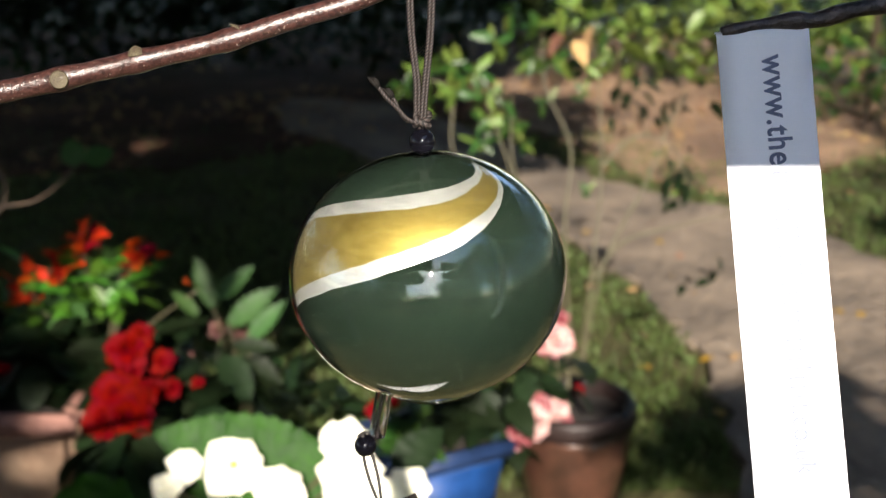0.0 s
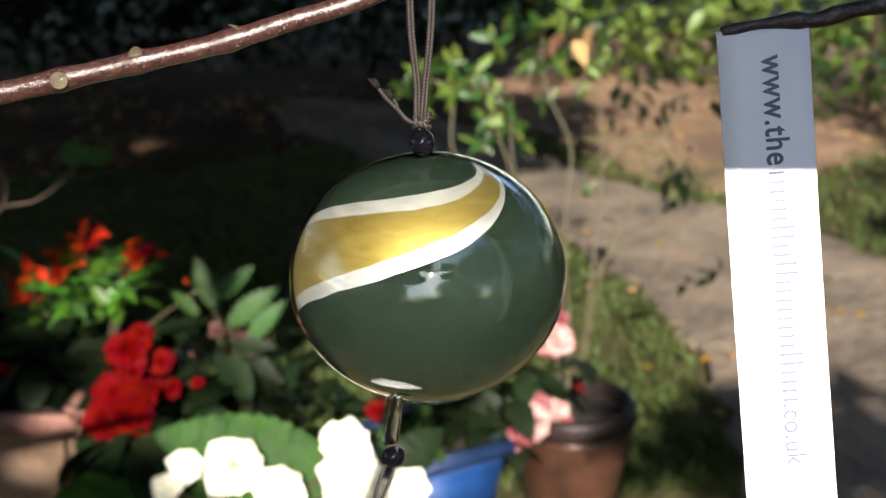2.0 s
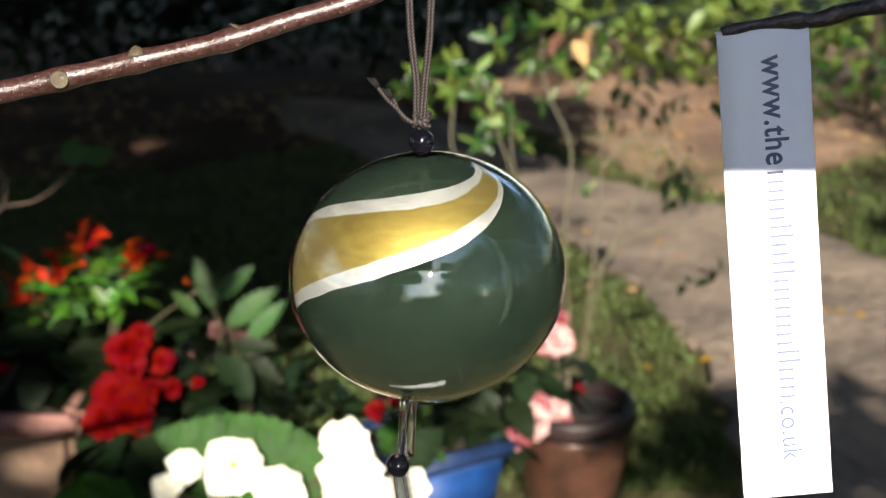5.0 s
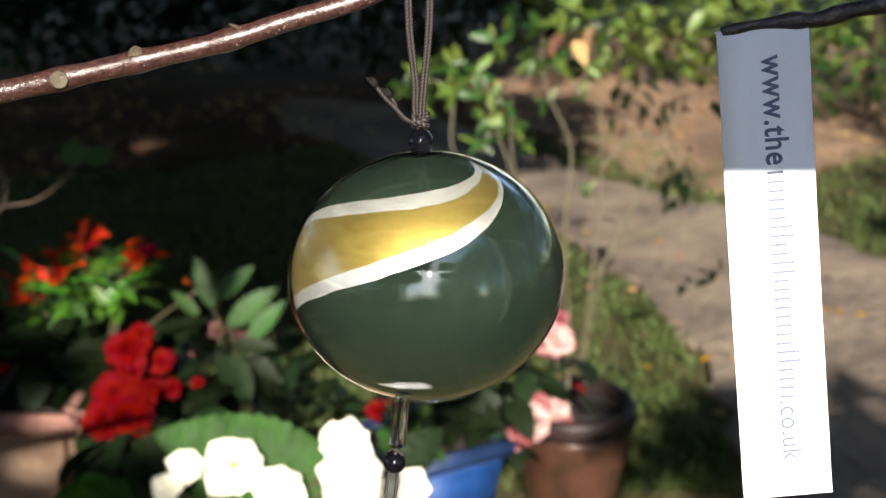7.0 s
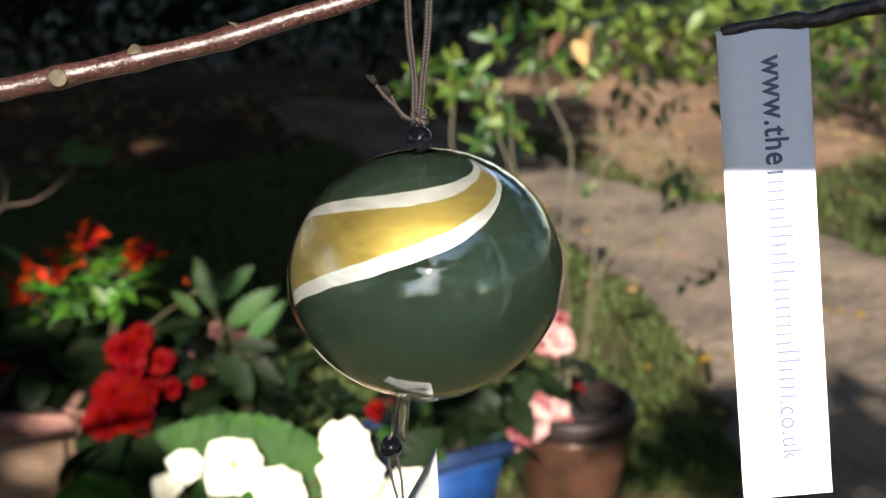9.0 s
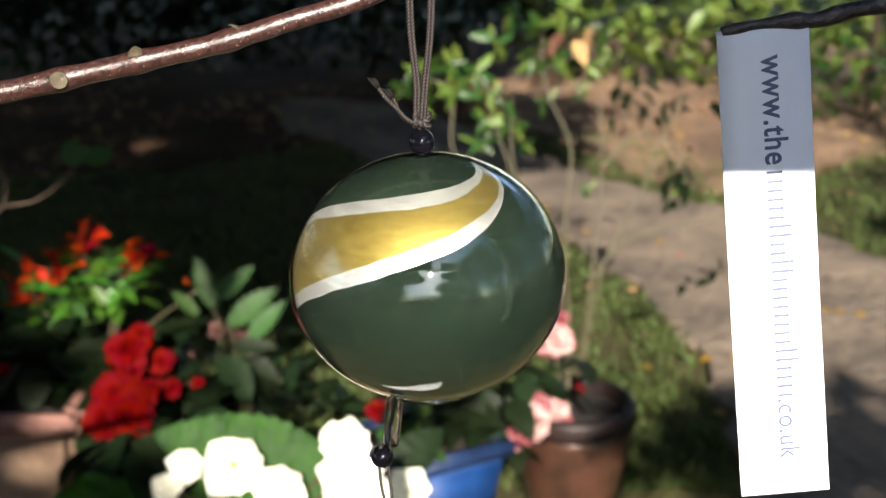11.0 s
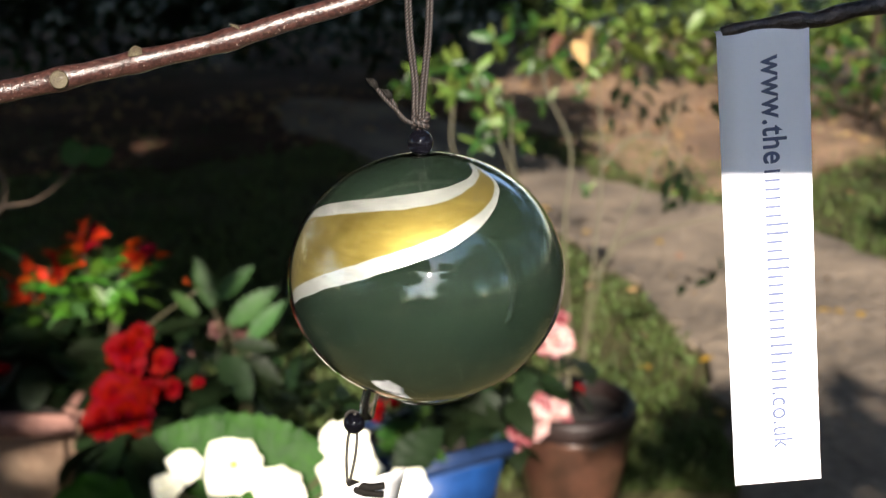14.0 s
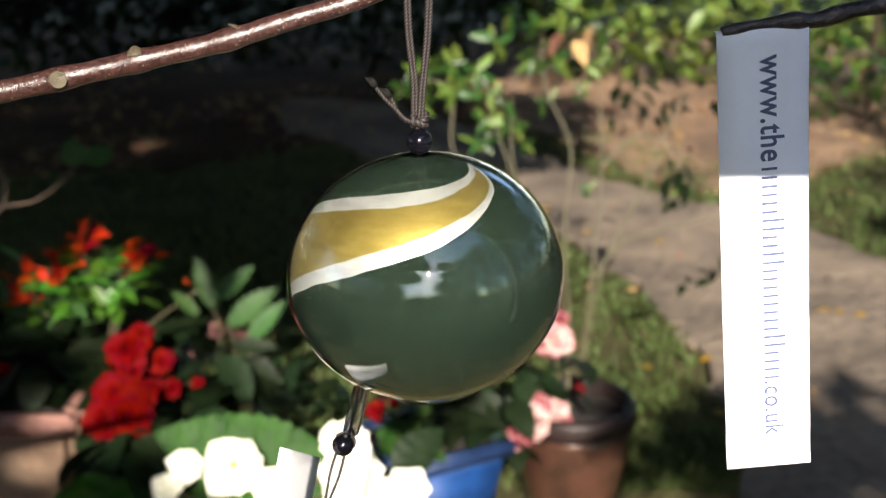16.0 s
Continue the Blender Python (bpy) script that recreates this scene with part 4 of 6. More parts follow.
def tall_shrub():
    """The loose shrub whose lit leaves stand behind the chime."""
    base = (0.378, 3.320, 0.000)
    root = thing("shrub", (base[0], base[1], 0), "loose shrub with fresh green leaves on pale stems", "shrub")
    lt = [leaf_mesh("leaf", LEAF_LIGHT, 0.10, 0.042, 0.25, 0.25, 0, 6), leaf_mesh("leaf", LEAF, 0.10, 0.042, 0.25, 0.25, 0, 6), leaf_mesh("leaf", LEAF, 0.09, 0.036, 0.3, 0.25, 0, 6)]
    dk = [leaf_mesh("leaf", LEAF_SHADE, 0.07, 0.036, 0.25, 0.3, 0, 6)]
    ways = [
        [(0.378, 3.320, 0.000), (0.2462, 3.2611, 0.4876), (0.1777, 3.2234, 0.7064), (0.1164, 3.2727, 0.8676)],
        [(0.386, 3.320, 0.000), (0.2778, 3.2704, 0.5178), (0.1930, 3.2190, 0.6917), (0.1854, 3.2772, 0.8822)],
        [(0.380, 3.312, 0.000), (0.1831, 3.2611, 0.4876), (0.0245, 3.2369, 0.7504), (0.0092, 3.2862, 0.9115), (-0.0674, 3.2906, 0.9262)],
        [(0.394, 3.320, 0.000), (0.4241, 3.3190, 0.3350), (0.4566, 3.4141, 0.6458), (0.4485, 3.4758, 0.8478), (0.4446, 3.6289, 1.0064)],
        [(0.391, 3.320, 0.000), (0.3510, 3.3760, 0.5215), (0.3672, 3.4331, 0.7079), (0.2941, 3.4853, 0.8789), (0.2860, 3.5281, 1.0187)],
        [(0.398, 3.320, 0.000), (0.4810, 3.3475, 0.4283), (0.5785, 3.3998, 0.5992), (0.6597, 3.4568, 0.7856), (0.7003, 3.4806, 0.8633)]
    ] + [
        [(0.4241, 3.3190, 0.3350), (0.5135, 3.3523, 0.4438), (0.6759, 3.3665, 0.4904), (0.8222, 3.3760, 0.5215)],
        [(0.4485, 3.4141, 0.6458), (0.5622, 3.4426, 0.7390), (0.6597, 3.4331, 0.7079), (0.7084, 3.3998, 0.5992)],
    ]
    for w in ways:
        line = smooth_line([Vector(p) - root.location for p in w], 6)
        part("stem", tube(line, [0.0054 * (1 - 0.6 * i / len(line)) for i in range(len(line))], 7), STEM, root)
    rnd = random.Random(40)
    for p, n, s in (((-0.1103, 3.2826, 0.8998), 7, 0.62), ((-0.0490, 3.2960, 0.9437), 7, 0.66), ((0.0245, 3.3005, 0.9584), 7, 0.7), ((0.0889, 3.2960, 0.9437), 7, 0.7), ((0.1348, 3.2794, 0.8895), 7, 0.66), ((0.0317, 3.2297, 0.8980), 8, 0.7), ((-0.0490, 3.2736, 0.8705), 7, 0.6)) + (
                    ((0.1854, 3.2539, 0.8060), 7, 0.66), ((0.1195, 3.2570, 0.8163), 6, 0.6), ((0.0996, 3.1914, 0.7725), 4, 0.55), ((0.2160, 3.2414, 0.7650), 4, 0.5), ((0.1479, 3.5224, 1.0001), 7, 0.85), ((0.2454, 3.5067, 0.9488), 7, 0.75), ((0.3266, 3.5043, 0.9410), 8, 0.85), ((0.4160, 3.5005, 0.9286), 7, 0.8),
                    ((0.2697, 3.5366, 1.0467), 7, 0.85), ((0.3694, 3.6494, 1.0735), 7, 0.85), ((0.4728, 3.5304, 1.0265), 6, 0.75), ((0.2022, 3.6484, 1.0703), 7, 0.8), ((0.4100, 3.3489, 0.6037), 4, 0.5), ((0.6597, 3.3879, 0.5603), 4, 0.5), ((0.3022, 3.4734, 0.8400), 4, 0.5), ((0.3997, 3.4782, 0.8556), 5, 0.5)):
        start = rnd.uniform(0, 60)
        n = n + 4 if p[0] < 0.22 and p[1] < 3.4 else n
        for k in range(n):
            placed("leaf", rnd.choice(lt), root, lay(Vector(p) - root.location + Vector((rnd.gauss(0, 0.008), 0, rnd.uniform(-0.012, 0.012))), start + 360 * k / n + rnd.uniform(-20, 20), rnd.uniform(-20, 60), rnd.uniform(-55, 55), s * rnd.uniform(0.6, 1.0)))
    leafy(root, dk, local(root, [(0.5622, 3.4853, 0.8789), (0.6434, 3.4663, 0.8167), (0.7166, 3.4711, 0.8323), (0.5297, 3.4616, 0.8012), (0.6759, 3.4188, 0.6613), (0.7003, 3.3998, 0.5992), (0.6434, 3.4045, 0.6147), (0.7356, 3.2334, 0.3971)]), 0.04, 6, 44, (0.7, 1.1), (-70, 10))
    big = leaf_mesh("leaf", LEAF_LIGHT, 0.14, 0.10, 0.15, 0.2, 0, 7)
    placed("leaf", big, root, aim(Vector((0.4988, 3.4180, 1.0009)) - root.location, -80, -30, -40, 0.75))
    yl = leaf_mesh("withered_leaf", LITTER, 0.08, 0.05, 0.4, 0.3, 0, 6)
    for p, yaw in (((0.3409, 3.4273, 1.0310), 40), ((0.4230, 3.4342, 1.0537), 120), ((0.3646, 3.4217, 1.0129), 200)):
        placed("withered_leaf", yl, root, aim(Vector(p) - root.location, yaw, -50, 20))


def vine():
    root = thing("vine", (-0.6915, 1.8348, 0.9527), "thin vine tendril with two round leaves", "vine")
    for w in ([(-0.7445, 1.8224, 0.9122), (-0.6915, 1.8358, 0.9561), (-0.6386, 1.8389, 0.9662), (-0.5989, 1.8469, 0.9923), (-0.5751, 1.8546, 1.0176)], [(-0.7445, 1.8224, 0.9122), (-0.6871, 1.8366, 0.9586), (-0.6845, 1.8482, 0.9966), (-0.7092, 1.8559, 1.0219)], [(-0.7445, 1.8224, 0.9122), (-0.8394, 1.8423, 0.6353), (-0.9203, 1.8774, 0.4081)]):
        line = smooth_line(local(root, w), 6)
        part("stem", tube(line, 0.0018, 6), TWIG, root)
    me = leaf_mesh("round_leaf", LEAF_MID, 0.050, 0.046, 0.15, 0.15, 0, 8)
    for p, turn, tip, tilt in (((-0.5716, 1.8544, 1.0168), -14, 5, 20), ((-0.5592, 1.8559, 1.0219), 55, 10, -20)):
        placed("leaf", me, root, lay(Vector(p) - root.location, turn, tip, tilt))


# ---- far planting ----
def hedge(name, spots, leaves, size, mat, label, seed, squash=0.7):
    """A mass of leaves about the given spots (x, y, z, radius)."""
    rnd = random.Random(seed)
    bm = bmesh.new()
    for x, y, z, r in spots:
        for _ in range(int(leaves * r * r)):
            u = Vector((rnd.gauss(0, 1), rnd.gauss(0, 1), rnd.gauss(0, 1))).normalized() * r * rnd.random() ** 0.4
            at = (x + u.x, y + u.y, max(0.03, z + u.z * squash))
            s = size * rnd.uniform(0.6, 1.25)
            leaf_into(bm, aim(at, rnd.uniform(0, 360), rnd.uniform(-60, 40), rnd.uniform(-40, 40)), s, s * 0.5, 0.25, 0.2, 0, 3)
    root = thing(name, (0, 0, 0), label, "shrub")
    part("foliage", bm, mat, root)
    for x, y, z, r in spots:
        part("stem", tube([(x, y, 0), (x + 0.05, y, z * 0.6), (x, y + 0.03, z)], [0.02, 0.014, 0.006], 6), TWIG, root)
    return root


def tree():
    """The tree overhead that shades the garden; only its shade and two of its twigs come into view."""
    rnd = random.Random(14)
    root = thing("tree", (-1.55, -0.3, 0), "spreading garden tree out of view, leaf clumps added to block sky and sun", "tree")
    part("trunk", tube(smooth_line([(0, 0, -0.05), (0.03, 0, 0.8), (0, 0.05, 1.7), (-0.05, 0.3, 2.6), (-0.1, 0.8, 3.4)], 6), [0.13 - 0.09 * i / 25 for i in range(25)], 14), BARK_DARK, root)
    limbs = [[(0, 0.05, 1.7), (0.3, 0.8, 2.5), (0.5, 1.9, 3.1), (0.7, 3.0, 3.4)], [(-0.02, 0.1, 1.9), (-0.6, 0.9, 2.8), (-1.0, 2.0, 3.3)], [(0, 0.3, 2.6), (0.9, 0.2, 3.3), (1.9, 0.9, 3.7)], [(0, 0.3, 2.6), (-0.9, -0.2, 3.2)], [(0.5, 1.9, 3.1), (1.3, 2.6, 3.6), (2.2, 3.2, 3.9)]]
    for w in limbs:
        line = smooth_line(w, 6)
        part("limb", tube(line, [0.05 * (1 - 0.75 * i / len(line)) for i in range(len(line))], 9), BARK_DARK, root)
    bm = bmesh.new()
    # Clumps out of view, set to block sky and sun outside the gaps.
    for x, y, z, r, n in CROWN:
        for _ in range(int(n * 3.0) if x < 0.3 else int(n * 1.3)):
            u = Vector((rnd.gauss(0, 1), rnd.gauss(0, 1), rnd.gauss(0, 1))).normalized() * r * rnd.random() ** 0.38
            at = Vector((x + u.x, y + u.y, z + u.z * 0.55))
            if any((at - Vector(p) - SUN * (at - Vector(p)).dot(SUN)).length < gap for p, gap in SUN_GAPS):
                continue
            s = rnd.uniform(0.11, 0.20)
            leaf_into(bm, aim(at - root.location, rnd.uniform(0, 360), rnd.uniform(-50, 30), rnd.uniform(-40, 40)), s, s * 0.55, 0.25, 0.2, 0, 3)
    part("crown", bm, LEAF_DEEP_SHADE, root)
    # an unseen limb added close above, to shade the label's top
    a = Vector((0.0804, 0.3061, 1.4046)) + SUN * 0.30
    line = [a - root.location + Vector(v) for v in ((-0.035, 0, 0), (0.03, 0, 0.001), (0.065, -0.06, 0.040), (0.06, -0.4, 0.235), (0.04, -1.2, 0.68), (0.08, -1.7, 1.3))]
    part("shade_limb", tube(smooth_line(line, 5), 0.026, 16), BARK_DARK, root, "unseen limb added to shade the label")


# Unseen clumps added to dim the globe's reflections and the skylight on the ground.
HIGH_SKY_BLOCK = [(3.5, 0.4, 6.5, 1.5, 1300), (5.2, 1.8, 6.2, 1.6, 1300), (4.4, 4.2, 6.5, 1.6, 1300), (6.6, 3.4, 5.6, 1.6, 1200), (0.9, 0.6, 6.3, 1.1, 900), (1.0, 2.6, 5.8, 1.2, 1100), (2.2, 1.2, 6.2, 1.3, 1100), (2.6, 3.4, 6.2, 1.4, 1200), (1.6, 5.4, 6.0, 1.4, 1200), (0.6, 7.6, 5.6, 1.4, 1200)]
FAR_SKY_BLOCK = [(-1.2, 7.4, 3.8, 1.4, 1500), (-3.2, 7.0, 3.6, 1.5, 1500), (-0.4, 9.0, 4.2, 1.4, 1300), (-2.4, 9.2, 4.0, 1.5, 1300), (-4.6, 8.6, 3.8, 1.6, 1300), (0.2, 6.9, 4.2, 0.9, 700), (0.55, -0.3, 3.5, 0.6, 450), (0.9, 0.6, 3.5, 0.5, 300)]
LOW_SKY_BLOCK = [(-1.2, 7.6, 2.2, 1.2, 900), (-3.0, 7.4, 2.2, 1.3, 900), (-0.6, 9.0, 2.0, 1.3, 800), (-2.5, 9.0, 2.0, 1.4, 800), (-4.5, 8.5, 2.0, 1.5, 800), (0.35, 7.6, 2.3, 0.8, 450), (-0.9, 5.6, 2.7, 1.0, 250), (-0.25, 6.3, 2.5, 0.7, 200), (-2.2, 5.4, 2.6, 1.2, 250), (-1.0, 11.0, 2.6, 1.6, 900), (-3.6, 11.0, 2.6, 1.6, 900), (0.7, 10.4, 2.3, 0.9, 450), (-5.8, 10.5, 2.8, 1.6, 800), (-1.8, 10.0, 1.9, 1.2, 700), (-3.9, 9.8, 2.0, 1.2, 700)]
# Small unseen clumps added to throw patches of shade.
SHADE_SPRAYS = [(0.80, -2.6, 2.72, 0.15, 24), (1.06, -2.6, 2.76, 0.18, 36), (0.2, 2.3, 1.95, 0.5, 170), (-0.1, 1.6, 1.72, 0.32, 70)]
MAIN_CROWN = [(-1.24, -1.13, 3.2, 1.2, 1700), (-0.43, 0.12, 3.3, 1.0, 1600), (-2.34, 0.37, 3.2, 1.3, 1800), (-0.71, 1.66, 3.4, 1.2, 1900), (-2.31, 2.66, 3.4, 1.4, 1700), (-0.08, 2.96, 3.6, 1.1, 1300), (-1.3, 4.61, 3.5, 1.4, 1500), (0.34, 4.86, 3.8, 1.1, 1000), (-3.31, 4.86, 3.4, 1.6, 1500)]
BACK_CROWN = [(-2.97, -1.53, 3.0, 1.2, 900), (1.05, 0.86, 4.2, 0.5, 90), (-0.73, -2.68, 3.3, 1.0, 1300), (-1.13, -3.98, 3.3, 1.0, 1300), (-2.24, -2.83, 3.2, 1.2, 1300), (1.24, -4.04, 3.4, 0.34, 150), (1.75, -4.29, 3.5, 0.4, 120), (1.92, 4.95, 5.0, 1.2, 1000), (3.52, 3.95, 5.0, 1.3, 1000), (5.06, 3.15, 4.6, 1.3, 900), (-1.6, 5.6, 3.6, 1.3, 1300), (-3.2, 5.0, 3.4, 1.4, 1300), (-0.2, 5.8, 3.9, 1.0, 800)]
CROWN = HIGH_SKY_BLOCK + FAR_SKY_BLOCK + LOW_SKY_BLOCK + SHADE_SPRAYS + MAIN_CROWN + BACK_CROWN
SUN_GAPS = [((-0.7071, 1.8347, 0.5419), 0.11), ((-0.6883, 1.847, 0.5823), 0.09), ((0.0, 0.36, 1.36), 0.21), ((-0.12, 0.36, 1.46), 0.10), ((0.12, 0.36, 1.35), 0.12), ((-0.2843, 1.7883, 0.6297), 0.17), ((-0.1575, 1.7857, 0.6210), 0.12), ((-0.3211, 1.7192, 0.5748), 0.17), ((-0.2329, 1.7244, 0.5917), 0.16), ((-0.1447, 1.7167, 0.5664), 0.14), ((-0.5914, 2.0295, 0.5636), 0.13), ((-0.7064, 2.2824, 0.7068), 0.17), ((-0.6563, 2.2694, 0.6641), 0.17), ((-0.8067, 2.2727, 0.6748), 0.11), ((-0.3944, 2.2645, 0.6482), 0.14), ((0.2594, 2.5042, 0.1324), 0.12), ((0.0418, 2.2520, 0.2651), 0.09), ((-0.0061, 3.2817, 0.8969), 0.26), ((0.1471, 3.2593, 0.8236), 0.24), ((0.3510, 3.5186, 0.9876), 0.3), ((0.2659, 2.6640, 0.4156), 0.1), ((-0.7351, 1.9002, 0.4827), 0.085), ((-1.655, 6.738, 0.000), 0.16), ((-1.467, 5.574, 0.000), 0.06)]


def sky_blockers():
    """Unseen hedges and trees added all round to block sky, save towards the sun."""
    hedge("hedge", [(-7.5, -4, 1.8, 2.2), (-5.2, -6, 1.9, 2.3), (-3.6, -7, 2.3, 1.4), (2.3, -7, 1.1, 1.2), (4.8, -6, 1.2, 1.3), (7.2, -4, 1.3, 1.5), (-0.6, -8.5, 1.3, 1.4), (1.0, -8.5, 1.2, 1.3), (-3.3, -4.2, 1.5, 1.2), (-2.0, -4.3, 1.6, 1.0), (-0.6, -4.6, 0.9, 0.9), (0.5, -4.6, 0.9, 0.85), (1.5, -4.3, 1.5, 0.95), (2.7, -4.2, 1.6, 1.1)], 760, 0.24, LEAF_DEEP_SHADE, "unseen hedge added behind the camera to block low sky", 77, 1.0)
    hedge("unseen_hedge", [(-3.4, -7.2, 4.4, 1.7), (-5.4, -6.2, 4.8, 1.8), (2.9, -7.2, 3.2, 1.4), (4.9, -6.2, 3.4, 1.6), (6.9, -4.4, 3.8, 1.8), (4.3, -5.4, 5.2, 1.6), (6.0, -4.0, 6.2, 1.9), (3.5, -6.6, 4.9, 1.4), (1.9, -7.6, 3.2, 1.1)], 760, 0.24, LEAF_DEEP_SHADE, "unseen tall hedge added on both sides of the sun gap", 78, 1.0)
    hedge("hedge", [(8.2, -0.5, 2.0, 2.4), (8.5, 3.0, 2.0, 2.2), (7.4, -1.4, 4.6, 2.0), (7.6, 1.8, 4.8, 2.2), (7.4, 5.2, 4.6, 2.2), (7.0, 8.4, 4.0, 2.2), (7.2, 6.6, 1.8, 2.0)], 760, 0.24, LEAF_DEEP_SHADE, "unseen hedge added on the right to darken reflections", 79, 1.0)
    hedge("unseen_hedge", [(6.8, 2.6, 7.6, 2.3), (6.4, 5.4, 7.6, 2.3), (7.0, -0.4, 7.2, 2.2), (5.6, 8.4, 7.0, 2.0), (4.7, 4.6, 6.4, 1.7), (3.7, 6.2, 6.6, 1.6), (5.4, 2.8, 6.8, 1.7), (2.6, 7.4, 6.4, 1.5), (5.8, 0.8, 6.6, 1.6)], 760, 0.24, LEAF_DEEP_SHADE, "unseen tall foliage added on the right to block high sky", 80, 1.0)
    hedge("unseen_hedge", [(-5.4, -1.0, 4.8, 2.0), (-5.6, 2.4, 5.0, 2.1), (-5.6, 6.0, 5.0, 2.1), (-6.4, 9.0, 3.6, 2.4), (-7.0, 4.0, 3.0, 2.4)], 760, 0.24, LEAF_DEEP_SHADE, "unseen tall hedge added on the left to block sky", 81, 1.0)
    hedge("unseen_hedge", [(-7 + 2.2 * k, 14.6, 4.6, 2.1) for k in range(8)], 760, 0.24, LEAF_DEEP_SHADE, "unseen tall foliage added at the far end to block sky", 82, 1.0)


ground()
sheet("path", PATH, PATH_EDGE, 0.012, "worn grey-brown tarmac garden path", 0.06)
sheet("flower_bed", SHADE_SOIL, BED_EDGE, 0.004, "brown soil under the trees, darkened for shade", 0.05)
sheet("leafy_bed", BEDS, LITTER_EDGE, 0.009, "dry brown earth strewn with fallen leaves", 0.06)
branch_thing = branch()
twig_thing = side_twig()
label_thing = label_strip()
chime, ball, clapper, clapper_bead, tail_cord, sail = wind_chime()
trough((-1.05, 1.91, 0), (-0.645, 1.91, 0), 0.20, 0.565, "weathered terracotta trough full of flowers", rim_mat=CLAY_RIM)
pot("brown_pot", (0.3110, 2.6660, 0.1827), 0.150, 0.262, GLAZED, "brown glazed pot with dark soil beside a blue pot", 0.006, rim_mat=GLAZED_SHADE)
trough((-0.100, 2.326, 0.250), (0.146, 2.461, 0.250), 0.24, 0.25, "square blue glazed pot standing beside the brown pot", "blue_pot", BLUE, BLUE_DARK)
tall_shrub()
pink_begonia()
broad_leaf_plant()
orange_salvia()
red_begonia()
white_begonia()
vine()
hedge("bush", [(1.3, 9.2, 0.5, 0.8), (2.1, 8.9, 0.55, 0.9), (3.0, 8.5, 0.6, 0.9)], 620, 0.15, LEAF_LIGHT, "bright green leafy bush at the garden's end", 51)
hedge("bush", [(0.7, 9.8, 0.7, 0.7), (-0.4, 9.6, 0.6, 0.9), (-1.5, 9.8, 0.7, 1.0), (-2.6, 9.6, 0.7, 1.1), (-3.8, 9.2, 0.8, 1.2)], 1700, 0.12, LEAF_DEEP_SHADE, "bush with leaf colour darkened for deep shade", 52)
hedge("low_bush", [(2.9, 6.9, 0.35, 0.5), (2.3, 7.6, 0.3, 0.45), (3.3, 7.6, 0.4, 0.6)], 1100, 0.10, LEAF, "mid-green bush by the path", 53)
hedge("back_hedge", [(-7 + 2.0 * k, 13 + 0.5 * math.sin(k), 1.6, 1.8) for k in range(9)], 420, 0.18, LEAF_DEEP_SHADE, "tall hedge closing the garden, leaf colour darkened for shade", 54, 1.0)
# Added mostly out of view, to keep skylight off the left background.
hedge("side_hedge", [(-4.6, 1.5 + 2.0 * k, 1.5, 1.5) for k in range(5)], 420, 0.18, LEAF_DEEP_SHADE, "tall hedge added along the garden's side to block sky", 55, 1.0)
sky_blockers()
tree()
litter()
grass()


